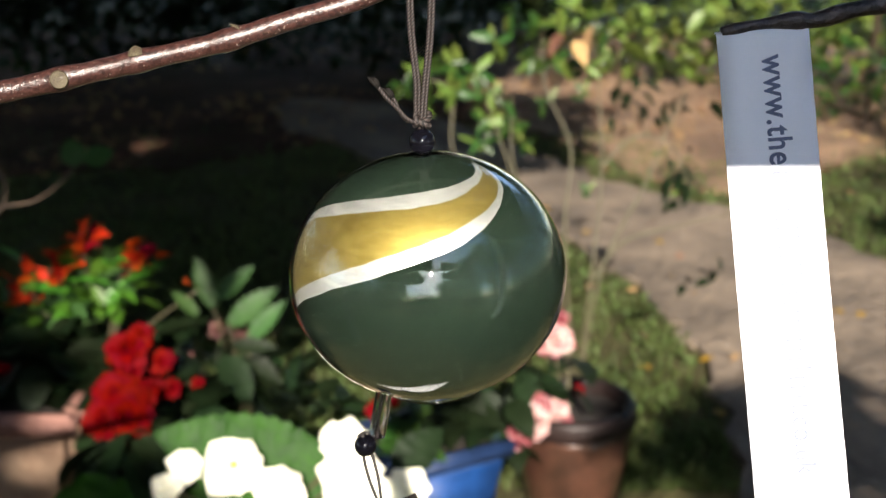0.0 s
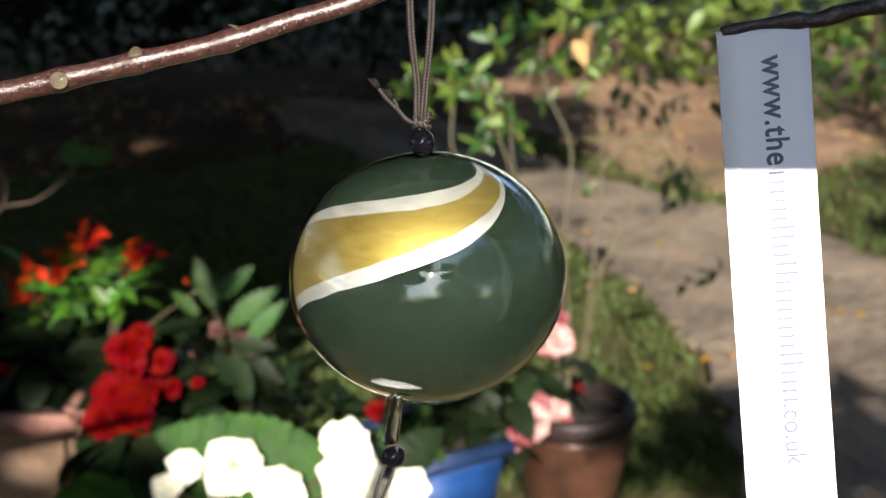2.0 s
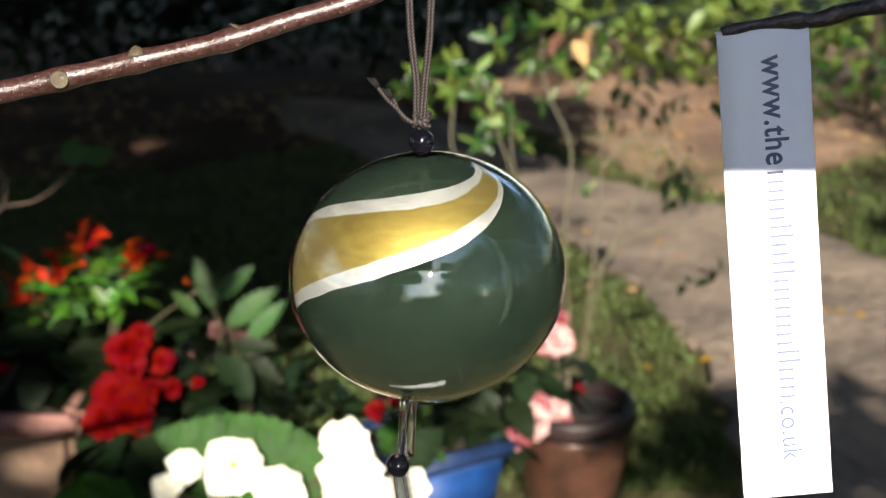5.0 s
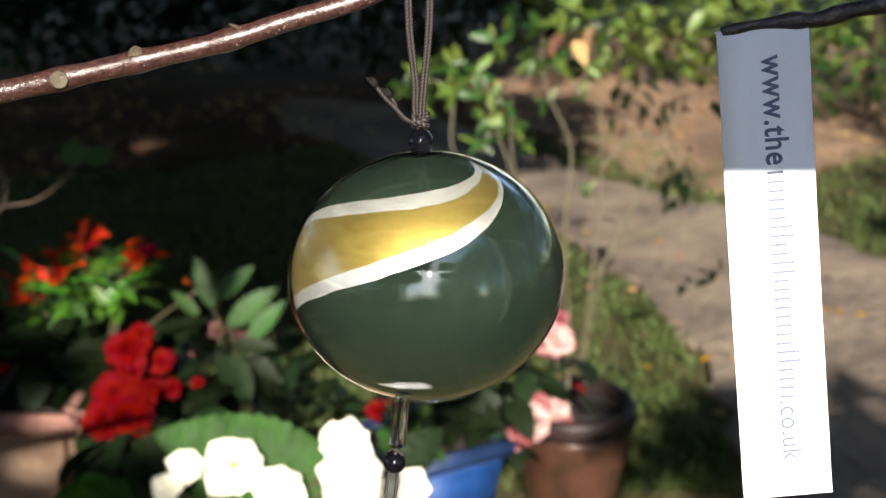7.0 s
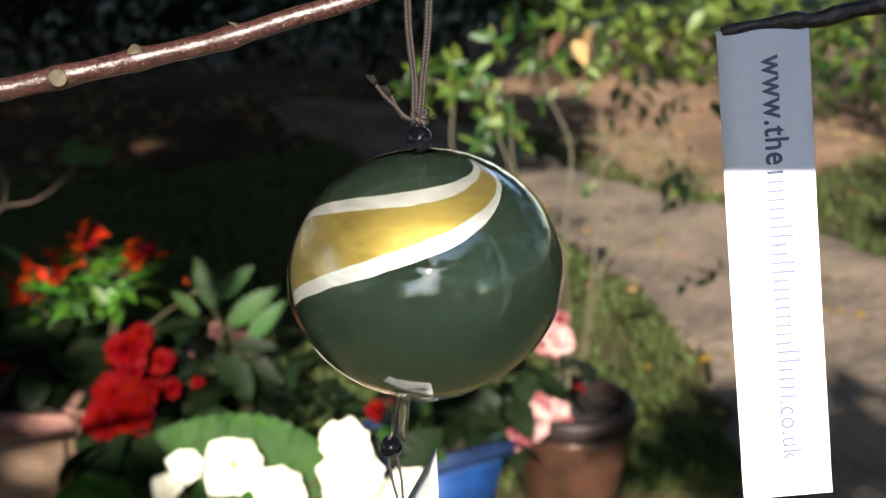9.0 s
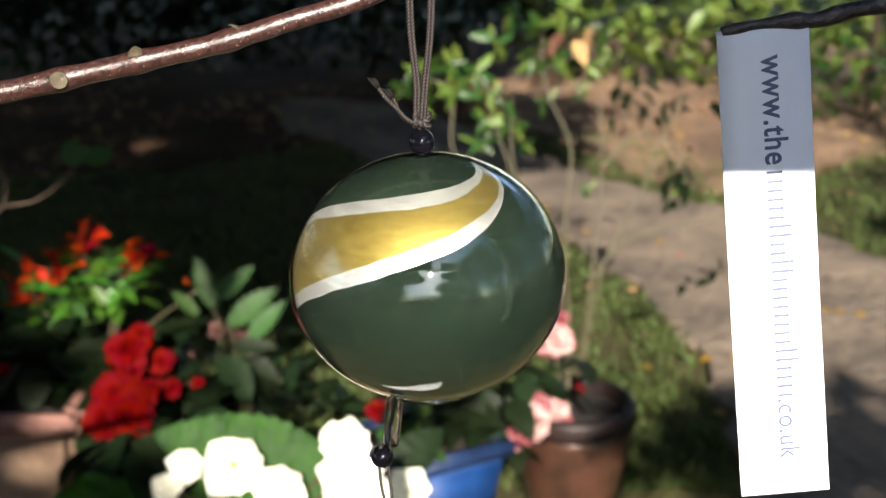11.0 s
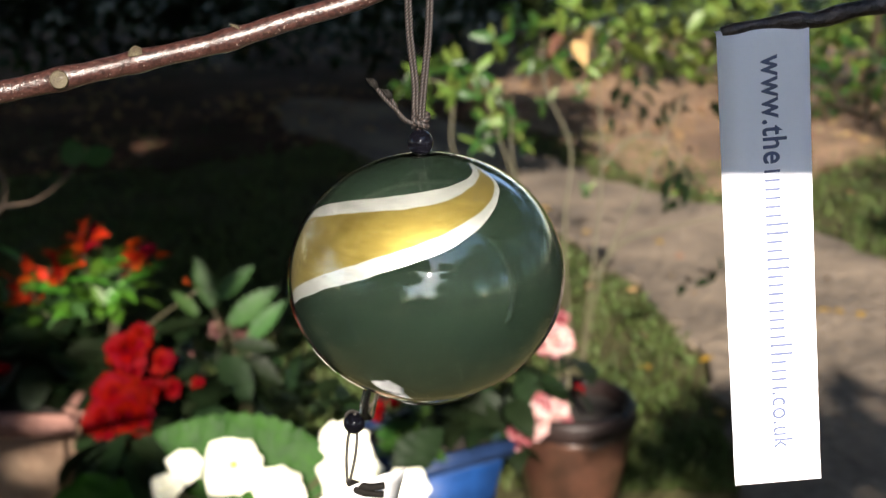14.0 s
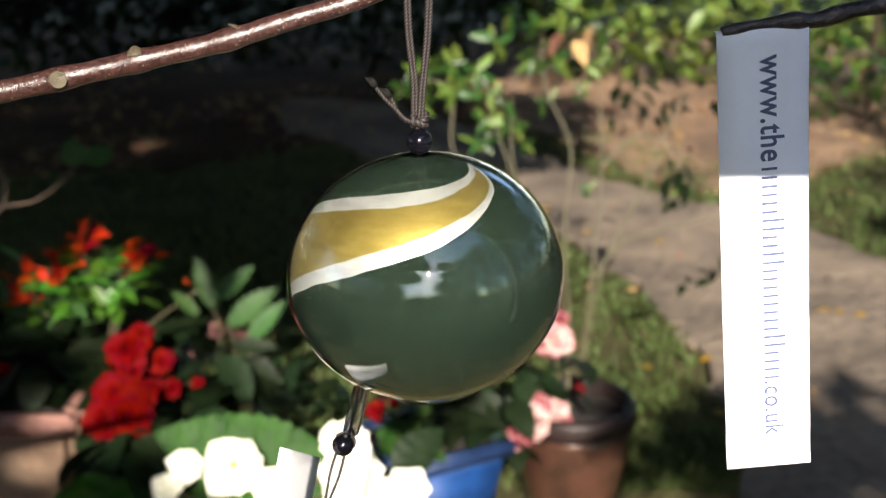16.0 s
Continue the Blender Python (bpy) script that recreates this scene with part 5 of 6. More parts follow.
def motions():
    walk(branch_thing, [
        (0, pose(-0.00008, 0.00001, 0.00003)),
        (0.5, pose(0.00044, 0.00008, 0.00027)),
        (1, pose(0.00019, 0.00001, 0.00003)),
        (1.5, pose(-0.00008, 0.00001, 0.00003)),
        (2, pose(-0.00008, -0.00006, -0.00021)),
        (2.5, pose(0.00019, -0.00006, -0.00021)),
        (3, pose(-0.00008, -0.00006, -0.00021)),
        (3.5, pose(0.00019, 0.00001, 0.00003)),
        (4, pose(-0.00008, 0.00001, 0.00003)),
        (6.5, pose(0.00019, 0.00001, 0.00003)),
        (7, pose(-0.00008, 0.00001, 0.00003)),
        (7.5, pose(0.00019, -0.00006, -0.00021)),
        (8, pose(0.00019, 0.00001, 0.00003)),
        (8.5, pose(0.00019, 0.00008, 0.00027)),
        (9, pose(-0.00033, 0.00016, 0.00052)),
        (11.5, pose(-0.00008, -0.00006, -0.00021)),
        (12, pose(-0.00008, -0.00006, -0.00021)),
        (12.5, pose(-0.00033, 0.00008, 0.00027)),
        (13, pose(-0.00008, 0.00008, 0.00027)),
        (13.5, pose(0.00044, -0.00006, -0.00021)),
        (14, pose(-0.00008, 0.00001, 0.00003)),
        (14.5, pose(-0.00033, 0.00001, 0.00003)),
        (15, pose(-0.00008, -0.00014, -0.00047)),
        (15.5, pose(-0.00008, 0.00001, 0.00003)),
        (16, pose(-0.00033, 0.00001, 0.00003)),
    ])
    walk(chime, [
        (0, pose(-0.00622, 0.35642, 1.37082)),
        (0.5, pose(-0.00572, 0.35635, 1.37058)),
        (1, pose(-0.00597, 0.35635, 1.37058)),
        (1.5, pose(-0.00648, 0.35642, 1.37082)),
        (2, pose(-0.00622, 0.35635, 1.37058)),
        (2.5, pose(-0.00622, 0.35620, 1.37009)),
        (3, pose(-0.00648, 0.35635, 1.37058)),
        (3.5, pose(-0.00648, 0.35642, 1.37082)),
        (4, pose(-0.00648, 0.35642, 1.37082)),
        (6.5, pose(-0.00622, 0.35635, 1.37058)),
        (7, pose(-0.00674, 0.35642, 1.37082)),
        (7.5, pose(-0.00597, 0.35635, 1.37058)),
        (8, pose(-0.00597, 0.35642, 1.37082)),
        (8.5, pose(-0.00622, 0.35642, 1.37082)),
        (9, pose(-0.00699, 0.35665, 1.37156)),
        (11.5, pose(-0.00622, 0.35635, 1.37058)),
        (12, pose(-0.00622, 0.35635, 1.37058)),
        (12.5, pose(-0.00699, 0.35650, 1.37106)),
        (13, pose(-0.00674, 0.35650, 1.37106)),
        (13.5, pose(-0.00572, 0.35627, 1.37033)),
        (14, pose(-0.00674, 0.35635, 1.37058)),
        (14.5, pose(-0.00699, 0.35650, 1.37106)),
        (15, pose(-0.00674, 0.35627, 1.37033)),
        (15.5, pose(-0.00674, 0.35642, 1.37082)),
        (16, pose(-0.00699, 0.35642, 1.37082)),
    ])
    walk(ball, [
        (0, pose(-0.0003, 0, 0, 0, -3, -2.8)),
        (0.5, pose(-0.0003, 0, 0, 0, -3, -1.4)),
        (1, pose(-0.0003, 0, 0, 0, -3, 0.0)),
        (1.5, pose(-0.0003, 0, 0, 0, -3, 4.0)),
        (2, pose(-0.0003, 0, 0, 0, -3, 0.0)),
        (2.5, pose(-0.0003, 0, 0, 0, -3, 0.0)),
        (3, pose(-0.0003, 0, 0, 0, -3, -4.1)),
        (3.5, pose(-0.0003, 0, 0, 0, -3, -4.1)),
        (4, pose(-0.0003, 0, 0, 0, -3, -1.4)),
        (6.5, pose(-0.0003, 0, 0, 0, -3, -2.8)),
        (7, pose(-0.0003, 0, 0, 0, -3, 0.0)),
        (7.5, pose(-0.0003, 0, 0, 0, -3, 1.4)),
        (8, pose(-0.0003, 0, 0, 0, -3, 4.1)),
        (8.5, pose(-0.0003, 0, 0, 0, -3, 4.1)),
        (9, pose(-0.0003, 0, 0, 0, -3, -1.4)),
        (11.5, pose(-0.0003, 0, 0, 0, -3, -1.4)),
        (12, pose(-0.0003, 0, 0, 0, -3, -2.8)),
        (12.5, pose(-0.0003, 0, 0, 0, -3, -4.1)),
        (13, pose(-0.0003, 0, 0, 0, -3, 2.8)),
        (13.5, pose(-0.0003, 0, 0, 0, -3, 4.1)),
        (14, pose(-0.0003, 0, 0, 0, -3, -5.5)),
        (14.5, pose(-0.0003, 0, 0, 0, -3, -13.8)),
        (15, pose(-0.0003, 0, 0, 0, -3, -13.8)),
        (15.5, pose(-0.0003, 0, 0, 0, -3, -12.4)),
        (16, pose(-0.0003, 0, 0, 0, -3, -11.1)),
    ])
    walk(clapper, [
        (0, pose(0, 0, 0, -0.1, -9.2, 177.2)),
        (0.3, pose(0, 0, 0, 8.8, -9.6, 177.0)),
        (0.5, pose(0, 0, 0, 12.7, -1.3, 179.6)),
        (0.7, pose(0, 0, 0, 1.8, -8.6, 177.4)),
        (1, pose(0, 0, 0, 9.4, 1.8, -179.5)),
        (1.3, pose(0, 0, 0, 7.1, 3.9, -178.8)),
        (1.5, pose(0, 0, 0, 6.5, -4.5, 178.6)),
        (1.7, pose(0, 0, 0, -2.2, -15.1, 175.3)),
        (2, pose(0, 0, 0, 1.8, -6.5, 178.0)),
        (2.3, pose(0, 0, 0, 1.4, 4.6, -178.6)),
        (2.5, pose(0, 0, 0, 8.7, -3.8, 178.9)),
        (2.7, pose(0, 0, 0, 5.6, -1.2, 179.6)),
        (3, pose(0, 0, 0, 0.6, -10.4, 176.8)),
        (3.3, pose(0, 0, 0, 3.9, -13.3, 175.9)),
        (3.5, pose(0, 0, 0, 6.7, 2.9, -179.1)),
        (3.7, pose(0, 0, 0, 7.8, -1.5, 179.6)),
        (4, pose(0, 0, 0, 4.3, -9.5, 177.1)),
        (4.2, pose(0, 0, 0, -1.7, -15.3, 175.2)),
        (4.5, pose(0, 0, 0, 5.5, -4.5, 178.6)),
        (4.8, pose(0, 0, 0, 3.9, -11.1, 176.6)),
        (5.1, pose(0, 0, 0, 8.5, -0.3, 179.9)),
        (5.4, pose(0, 0, 0, 3.4, -7.4, 177.7)),
        (5.7, pose(0, 0, 0, 7.1, -0.0, 180.0)),
        (6, pose(0, 0, 0, 2.5, -8.8, 177.3)),
        (6.3, pose(0, 0, 0, -0.2, 0.3, -179.9)),
        (6.5, pose(0, 0, 0, 5.2, -5.6, 178.3)),
        (6.7, pose(0, 0, 0, 5.5, -7.6, 177.7)),
        (7, pose(0, 0, 0, 2.8, -4.7, 178.6)),
        (7.3, pose(0, 0, 0, 10.0, -2.2, 179.3)),
        (7.5, pose(0, 0, 0, 0.6, 1.0, -179.7)),
        (7.7, pose(0, 0, 0, -3.5, -18.0, 174.3)),
        (8, pose(0, 0, 0, -1.1, -12.2, 176.2)),
        (8.3, pose(0, 0, 0, 7.8, -1.5, 179.6)),
        (8.5, pose(0, 0, 0, 7.0, -2.8, 179.1)),
        (8.7, pose(0, 0, 0, 0.6, -1.1, 179.7)),
        (9, pose(0, 0, 0, 0.7, -4.4, 178.6)),
        (9.2, pose(0, 0, 0, 4.0, -4.3, 178.7)),
        (9.5, pose(0, 0, 0, 7.9, -1.0, 179.7)),
        (9.8, pose(0, 0, 0, 3.5, -8.7, 177.3)),
        (10.1, pose(0, 0, 0, 9.4, -0.6, 179.8)),
        (10.4, pose(0, 0, 0, 3.9, -7.2, 177.8)),
        (10.7, pose(0, 0, 0, 7.1, -2.3, 179.3)),
        (11, pose(0, 0, 0, 2.6, -6.3, 178.1)),
        (11.3, pose(0, 0, 0, 2.8, -1.3, 179.6)),
        (11.5, pose(0, 0, 0, 0.1, 0.9, -179.7)),
        (11.7, pose(0, 0, 0, -0.1, -2.3, 179.3)),
        (12, pose(0, 0, 0, 3.1, -4.1, 178.7)),
        (12.3, pose(0, 0, 0, -3.4, -3.0, 179.1)),
        (12.5, pose(0, 0, 0, -1.5, -17.6, 174.4)),
        (12.6, pose(0, 0, 0, 1.5, -19.6, 173.8)),
        (12.7, pose(0, 0, 0, 3.2, -14.7, 175.4)),
        (12.9, pose(0, 0, 0, -4.1, -11.2, 176.5)),
        (13, pose(0, 0, 0, -5.7, -11.7, 176.4)),
        (13.2, pose(0, 0, 0, -4.2, -14.0, 175.6)),
        (13.3, pose(0, 0, 0, 6.0, -11.9, 176.3)),
        (13.5, pose(0, 0, 0, -0.3, -9.3, 177.1)),
        (13.7, pose(0, 0, 0, 5.5, -11.7, 176.4)),
        (14, pose(0, 0, 0, -7.0, -12.1, 176.2)),
        (14.2, pose(0, 0, 0, -5.5, -11.9, 176.3)),
        (14.3, pose(0, 0, 0, -7.9, -9.0, 177.2)),
        (14.5, pose(0, 0, 0, -13.8, -11.4, 176.5)),
        (14.7, pose(0, 0, 0, 1.4, -9.9, 177.0)),
        (14.8, pose(0, 0, 0, 8.4, -10.7, 176.7)),
        (15, pose(0, 0, 0, 3.9, -12.1, 176.2)),
        (15.2, pose(0, 0, 0, -0.0, -15.0, 175.3)),
        (15.3, pose(0, 0, 0, -5.3, -15.1, 175.3)),
        (15.5, pose(0, 0, 0, -18.1, -5.1, 178.4)),
        (15.7, pose(0, 0, 0, -9.3, -3.7, 178.9)),
        (15.8, pose(0, 0, 0, -18.1, -1.9, 179.4)),
        (16, pose(0, 0, 0, 1.2, -13.9, 175.7)),
    ])
    walk(clapper_bead, [
        (0, pose(-0.0187, -0.0008, -0.0955, 0, 34, 31)),
        (0.3, pose(-0.0149, -0.0160, -0.0966, -25, -32, -10)),
        (0.5, pose(-0.0046, -0.0227, -0.0950, 8, 36, 26)),
        (0.7, pose(-0.0124, -0.0047, -0.0976, 12, -29, -35)),
        (1, pose(-0.0003, -0.0175, -0.0966, 15, 36, 20)),
        (1.3, pose(0.0073, -0.0137, -0.0971, -33, -23, 6)),
        (1.5, pose(-0.0122, -0.0125, -0.0969, 21, 34, 14)),
        (1.7, pose(-0.0290, 0.0032, -0.0955, -3, -35, -29)),
        (2, pose(-0.0096, -0.0047, -0.0972, 27, 31, 6)),
        (2.3, pose(0.0053, -0.0045, -0.0985, -36, -10, 20)),
        (2.5, pose(-0.0093, -0.0160, -0.0954, 31, 26, -1)),
        (2.7, pose(-0.0006, -0.0113, -0.0976, -18, -35, -18)),
        (3, pose(-0.0212, -0.0015, -0.0944, 34, 20, -9)),
        (3.3, pose(-0.0209, -0.0074, -0.0968, -32, 6, 30)),
        (3.5, pose(0.0017, -0.0135, -0.0983, 36, 14, -16)),
        (3.7, pose(-0.0042, -0.0150, -0.0973, -29, -29, -3)),
        (4, pose(-0.0203, -0.0080, -0.0951, 36, 6, -22)),
        (4.2, pose(-0.0287, 0.0034, -0.0924, -33, -24, 5)),
        (4.5, pose(-0.0101, -0.0108, -0.0967, 34, -1, -28)),
        (4.8, pose(-0.0209, -0.0073, -0.0955, -17, 26, 36)),
        (5.1, pose(-0.0029, -0.0160, -0.0963, -10, -36, -25)),
        (5.4, pose(-0.0148, -0.0071, -0.0965, 31, 27, -0)),
        (5.7, pose(-0.0025, -0.0137, -0.0967, -35, -3, 25)),
        (6, pose(-0.0171, -0.0055, -0.0963, 20, -22, -36)),
        (6.3, pose(0.0032, -0.0015, -0.0968, 6, 36, 28)),
        (6.5, pose(-0.0131, -0.0102, -0.0966, 14, -28, -36)),
        (6.7, pose(-0.0156, -0.0109, -0.0977, -29, 12, 33)),
        (7, pose(-0.0087, -0.0068, -0.0984, 6, -32, -34)),
        (7.3, pose(-0.0069, -0.0182, -0.0955, 20, 35, 16)),
        (7.5, pose(-0.0016, -0.0029, -0.0975, -1, -35, -30)),
        (7.7, pose(-0.0293, 0.0064, -0.0935, -18, 25, 36)),
        (8, pose(-0.0196, 0.0011, -0.0957, -9, -36, -25)),
        (8.3, pose(-0.0044, -0.0150, -0.0973, 30, 28, 1)),
        (8.5, pose(-0.0059, -0.0136, -0.0973, -16, -36, -19)),
        (8.7, pose(-0.0049, -0.0030, -0.0975, -3, 33, 32)),
        (9, pose(-0.0096, -0.0026, -0.0962, -22, -34, -13)),
        (9.2, pose(-0.0095, -0.0088, -0.0983, 5, 35, 28)),
        (9.5, pose(-0.0042, -0.0148, -0.0965, -28, -30, -5)),
        (9.8, pose(-0.0170, -0.0070, -0.0962, 36, 8, -21)),
        (10.1, pose(-0.0035, -0.0173, -0.0961, -25, 18, 35)),
        (10.4, pose(-0.0145, -0.0079, -0.0965, -0, -34, -31)),
        (10.7, pose(-0.0064, -0.0136, -0.0966, 25, 32, 9)),
        (11, pose(-0.0130, -0.0059, -0.0968, -36, -13, 17)),
        (11.3, pose(-0.0045, -0.0066, -0.0975, 28, -14, -34)),
        (11.5, pose(-0.0010, -0.0022, -0.0979, -36, -5, 23)),
        (11.7, pose(-0.0074, -0.0018, -0.0975, 33, 23, -6)),
        (12, pose(-0.0103, -0.0068, -0.0968, -34, 2, 29)),
        (12.3, pose(-0.0071, 0.0036, -0.0975, 16, -26, -36)),
        (12.5, pose(-0.0322, 0.0030, -0.0941, -30, 10, 33)),
        (12.6, pose(-0.0347, -0.0013, -0.0931, 11, 36, 24)),
        (12.7, pose(-0.0272, -0.0058, -0.0958, 36, 9, -20)),
        (12.9, pose(-0.0187, 0.0054, -0.0972, -31, -26, 1)),
        (13, pose(-0.0198, 0.0089, -0.0941, -25, 17, 35)),
        (13.2, pose(-0.0258, 0.0069, -0.0939, 35, 2, -26)),
        (13.3, pose(-0.0251, -0.0103, -0.0941, 1, -34, -31)),
        (13.5, pose(-0.0163, -0.0006, -0.0958, -19, 23, 36)),
        (13.7, pose(-0.0178, -0.0101, -0.0961, 32, -6, -30)),
        (14, pose(-0.0226, 0.0113, -0.0931, -13, 29, 35)),
        (14.2, pose(-0.0227, 0.0079, -0.0964, 28, -13, -34)),
        (14.3, pose(-0.0152, 0.0111, -0.0974, -14, -36, -21)),
        (14.5, pose(-0.0182, 0.0212, -0.0943, -5, 33, 33)),
        (14.7, pose(-0.0175, -0.0034, -0.0961, 23, -20, -36)),
        (14.8, pose(-0.0230, -0.0145, -0.0944, -21, -34, -14)),
        (15, pose(-0.0203, -0.0068, -0.0947, 2, 35, 29)),
        (15.2, pose(-0.0227, -0.0003, -0.0954, 16, -26, -36)),
        (15.3, pose(-0.0218, 0.0087, -0.0941, -26, -31, -7)),
        (15.5, pose(-0.0076, 0.0268, -0.0952, 10, 36, 24)),
        (15.7, pose(-0.0065, 0.0132, -0.0969, 9, -30, -35)),
        (15.8, pose(0.0009, 0.0263, -0.0966, -31, -27, 0)),
        (16, pose(-0.0250, -0.0022, -0.0947, 17, 35, 18)),
    ])
    walk(tail_cord, [
        (0, pose(-0.0187, -0.0008, -0.0955, 6.6, 12.5, -176.1)),
        (0.3, pose(-0.0149, -0.0160, -0.0966, 5.0, -44.2, 162.7)),
        (0.5, pose(-0.0046, -0.0227, -0.0950, 5.0, 9.2, -177.2)),
        (0.7, pose(-0.0124, -0.0047, -0.0976, 5.7, -33.1, 168.5)),
        (1, pose(-0.0003, -0.0175, -0.0966, 6.4, 14.3, -175.5)),
        (1.3, pose(0.0073, -0.0137, -0.0971, -4.1, 22.7, -172.7)),
        (1.5, pose(-0.0122, -0.0125, -0.0969, 6.2, 17.1, -174.6)),
        (1.7, pose(-0.0290, 0.0032, -0.0955, 2.3, -11.6, 176.4)),
        (2, pose(-0.0096, -0.0047, -0.0972, 5.2, -18.8, 174.0)),
        (2.3, pose(0.0053, -0.0045, -0.0985, 7.3, 40.3, -165.0)),
        (2.5, pose(-0.0093, -0.0160, -0.0954, 4.4, 9.3, -177.1)),
        (2.7, pose(-0.0006, -0.0113, -0.0976, -3.0, -6.3, 178.1)),
        (3, pose(-0.0212, -0.0015, -0.0944, 5.1, 4.7, -178.6)),
        (3.3, pose(-0.0209, -0.0074, -0.0968, 7.6, -37.9, 166.2)),
        (3.5, pose(0.0017, -0.0135, -0.0983, 6.9, 38.1, -166.1)),
        (3.7, pose(-0.0042, -0.0150, -0.0973, 2.4, 40.2, -165.1)),
        (4, pose(-0.0203, -0.0080, -0.0951, 4.6, 11.8, -176.3)),
        (4.2, pose(-0.0287, 0.0034, -0.0924, 6.2, -2.4, 179.3)),
        (4.5, pose(-0.0101, -0.0108, -0.0967, 5.7, 6.9, -177.9)),
        (4.8, pose(-0.0209, -0.0073, -0.0955, 5.7, 6.9, -177.9)),
        (5.1, pose(-0.0029, -0.0160, -0.0963, 5.5, 6.9, -177.9)),
        (5.4, pose(-0.0148, -0.0071, -0.0965, 5.8, 6.9, -177.9)),
        (5.7, pose(-0.0025, -0.0137, -0.0967, 5.6, 6.9, -177.9)),
        (6, pose(-0.0171, -0.0055, -0.0963, 5.8, 6.9, -177.9)),
        (6.3, pose(0.0032, -0.0015, -0.0968, 4.9, -2.1, 179.3)),
        (6.5, pose(-0.0131, -0.0102, -0.0966, 6.2, 12.1, -176.2)),
        (6.7, pose(-0.0156, -0.0109, -0.0977, 0.2, 3.7, -178.9)),
        (7, pose(-0.0087, -0.0068, -0.0984, 4.9, -6.9, 177.9)),
        (7.3, pose(-0.0069, -0.0182, -0.0955, 1.3, 31.8, -169.1)),
        (7.5, pose(-0.0016, -0.0029, -0.0975, 4.4, 26.2, -171.4)),
        (7.7, pose(-0.0293, 0.0064, -0.0935, 19.1, -52.8, 156.2)),
        (8, pose(-0.0196, 0.0011, -0.0957, 10.9, -35.5, 167.4)),
        (8.3, pose(-0.0044, -0.0150, -0.0973, -1.5, 9.8, -177.0)),
        (8.5, pose(-0.0059, -0.0136, -0.0973, 2.9, 25.9, -171.4)),
        (8.7, pose(-0.0049, -0.0030, -0.0975, 3.0, 18.2, -174.2)),
        (9, pose(-0.0096, -0.0026, -0.0962, 5.8, 9.0, -177.2)),
        (9.2, pose(-0.0095, -0.0088, -0.0983, 4.5, 1.6, -179.5)),
        (9.5, pose(-0.0042, -0.0148, -0.0965, 5.5, 6.9, -177.9)),
        (9.8, pose(-0.0170, -0.0070, -0.0962, 5.8, 6.9, -177.9)),
        (10.1, pose(-0.0035, -0.0173, -0.0961, 5.5, 6.9, -177.9)),
        (10.4, pose(-0.0145, -0.0079, -0.0965, 5.7, 6.9, -177.9)),
        (10.7, pose(-0.0064, -0.0136, -0.0966, 5.6, 6.9, -177.9)),
        (11, pose(-0.0130, -0.0059, -0.0968, 5.8, 6.9, -177.9)),
        (11.3, pose(-0.0045, -0.0066, -0.0975, 5.7, 10.7, -176.7)),
        (11.5, pose(-0.0010, -0.0022, -0.0979, 5.0, 21.9, -172.9)),
        (11.7, pose(-0.0074, -0.0018, -0.0975, 4.0, 22.5, -172.7)),
        (12, pose(-0.0103, -0.0068, -0.0968, 5.1, 13.0, -175.9)),
        (12.3, pose(-0.0071, 0.0036, -0.0975, 3.9, 4.1, -178.7)),
        (12.5, pose(-0.0322, 0.0030, -0.0941, 20.4, -54.7, 154.4)),
        (12.6, pose(-0.0347, -0.0013, -0.0931, 16.7, -56.9, 152.0)),
        (12.7, pose(-0.0272, -0.0058, -0.0958, 17.5, -58.0, 150.7)),
        (12.9, pose(-0.0187, 0.0054, -0.0972, 13.2, -40.8, 164.7)),
        (13, pose(-0.0198, 0.0089, -0.0941, -2.1, -14.7, 175.4)),
        (13.2, pose(-0.0258, 0.0069, -0.0939, 6.0, 8.6, -177.4)),
        (13.3, pose(-0.0251, -0.0103, -0.0941, -0.1, -1.5, 179.5)),
        (13.5, pose(-0.0163, -0.0006, -0.0958, 4.5, -15.4, 175.2)),
        (13.7, pose(-0.0178, -0.0101, -0.0961, 2.2, -20.7, 173.4)),
        (14, pose(-0.0226, 0.0113, -0.0931, 6.3, -5.9, 178.2)),
        (14.2, pose(-0.0227, 0.0079, -0.0964, 4.3, 16.1, -174.9)),
        (14.3, pose(-0.0152, 0.0111, -0.0974, 12.6, -43.2, 163.3)),
        (14.5, pose(-0.0182, 0.0212, -0.0943, 13.2, -35.6, 167.4)),
        (14.7, pose(-0.0175, -0.0034, -0.0961, 4.3, -12.9, 176.0)),
        (14.8, pose(-0.0230, -0.0145, -0.0944, 1.6, 20.5, -173.4)),
        (15, pose(-0.0203, -0.0068, -0.0947, 4.3, -5.6, 178.3)),
        (15.2, pose(-0.0227, -0.0003, -0.0954, 11.2, -37.5, 166.4)),
        (15.3, pose(-0.0218, 0.0087, -0.0941, 7.9, -24.9, 171.8)),
        (15.5, pose(-0.0076, 0.0268, -0.0952, 2.4, 8.5, -177.4)),
        (15.7, pose(-0.0065, 0.0132, -0.0969, -1.3, -0.9, 179.7)),
        (15.8, pose(0.0009, 0.0263, -0.0966, 10.8, -25.5, 171.6)),
        (16, pose(-0.0250, -0.0022, -0.0947, 4.7, -15.6, 175.1)),
    ])
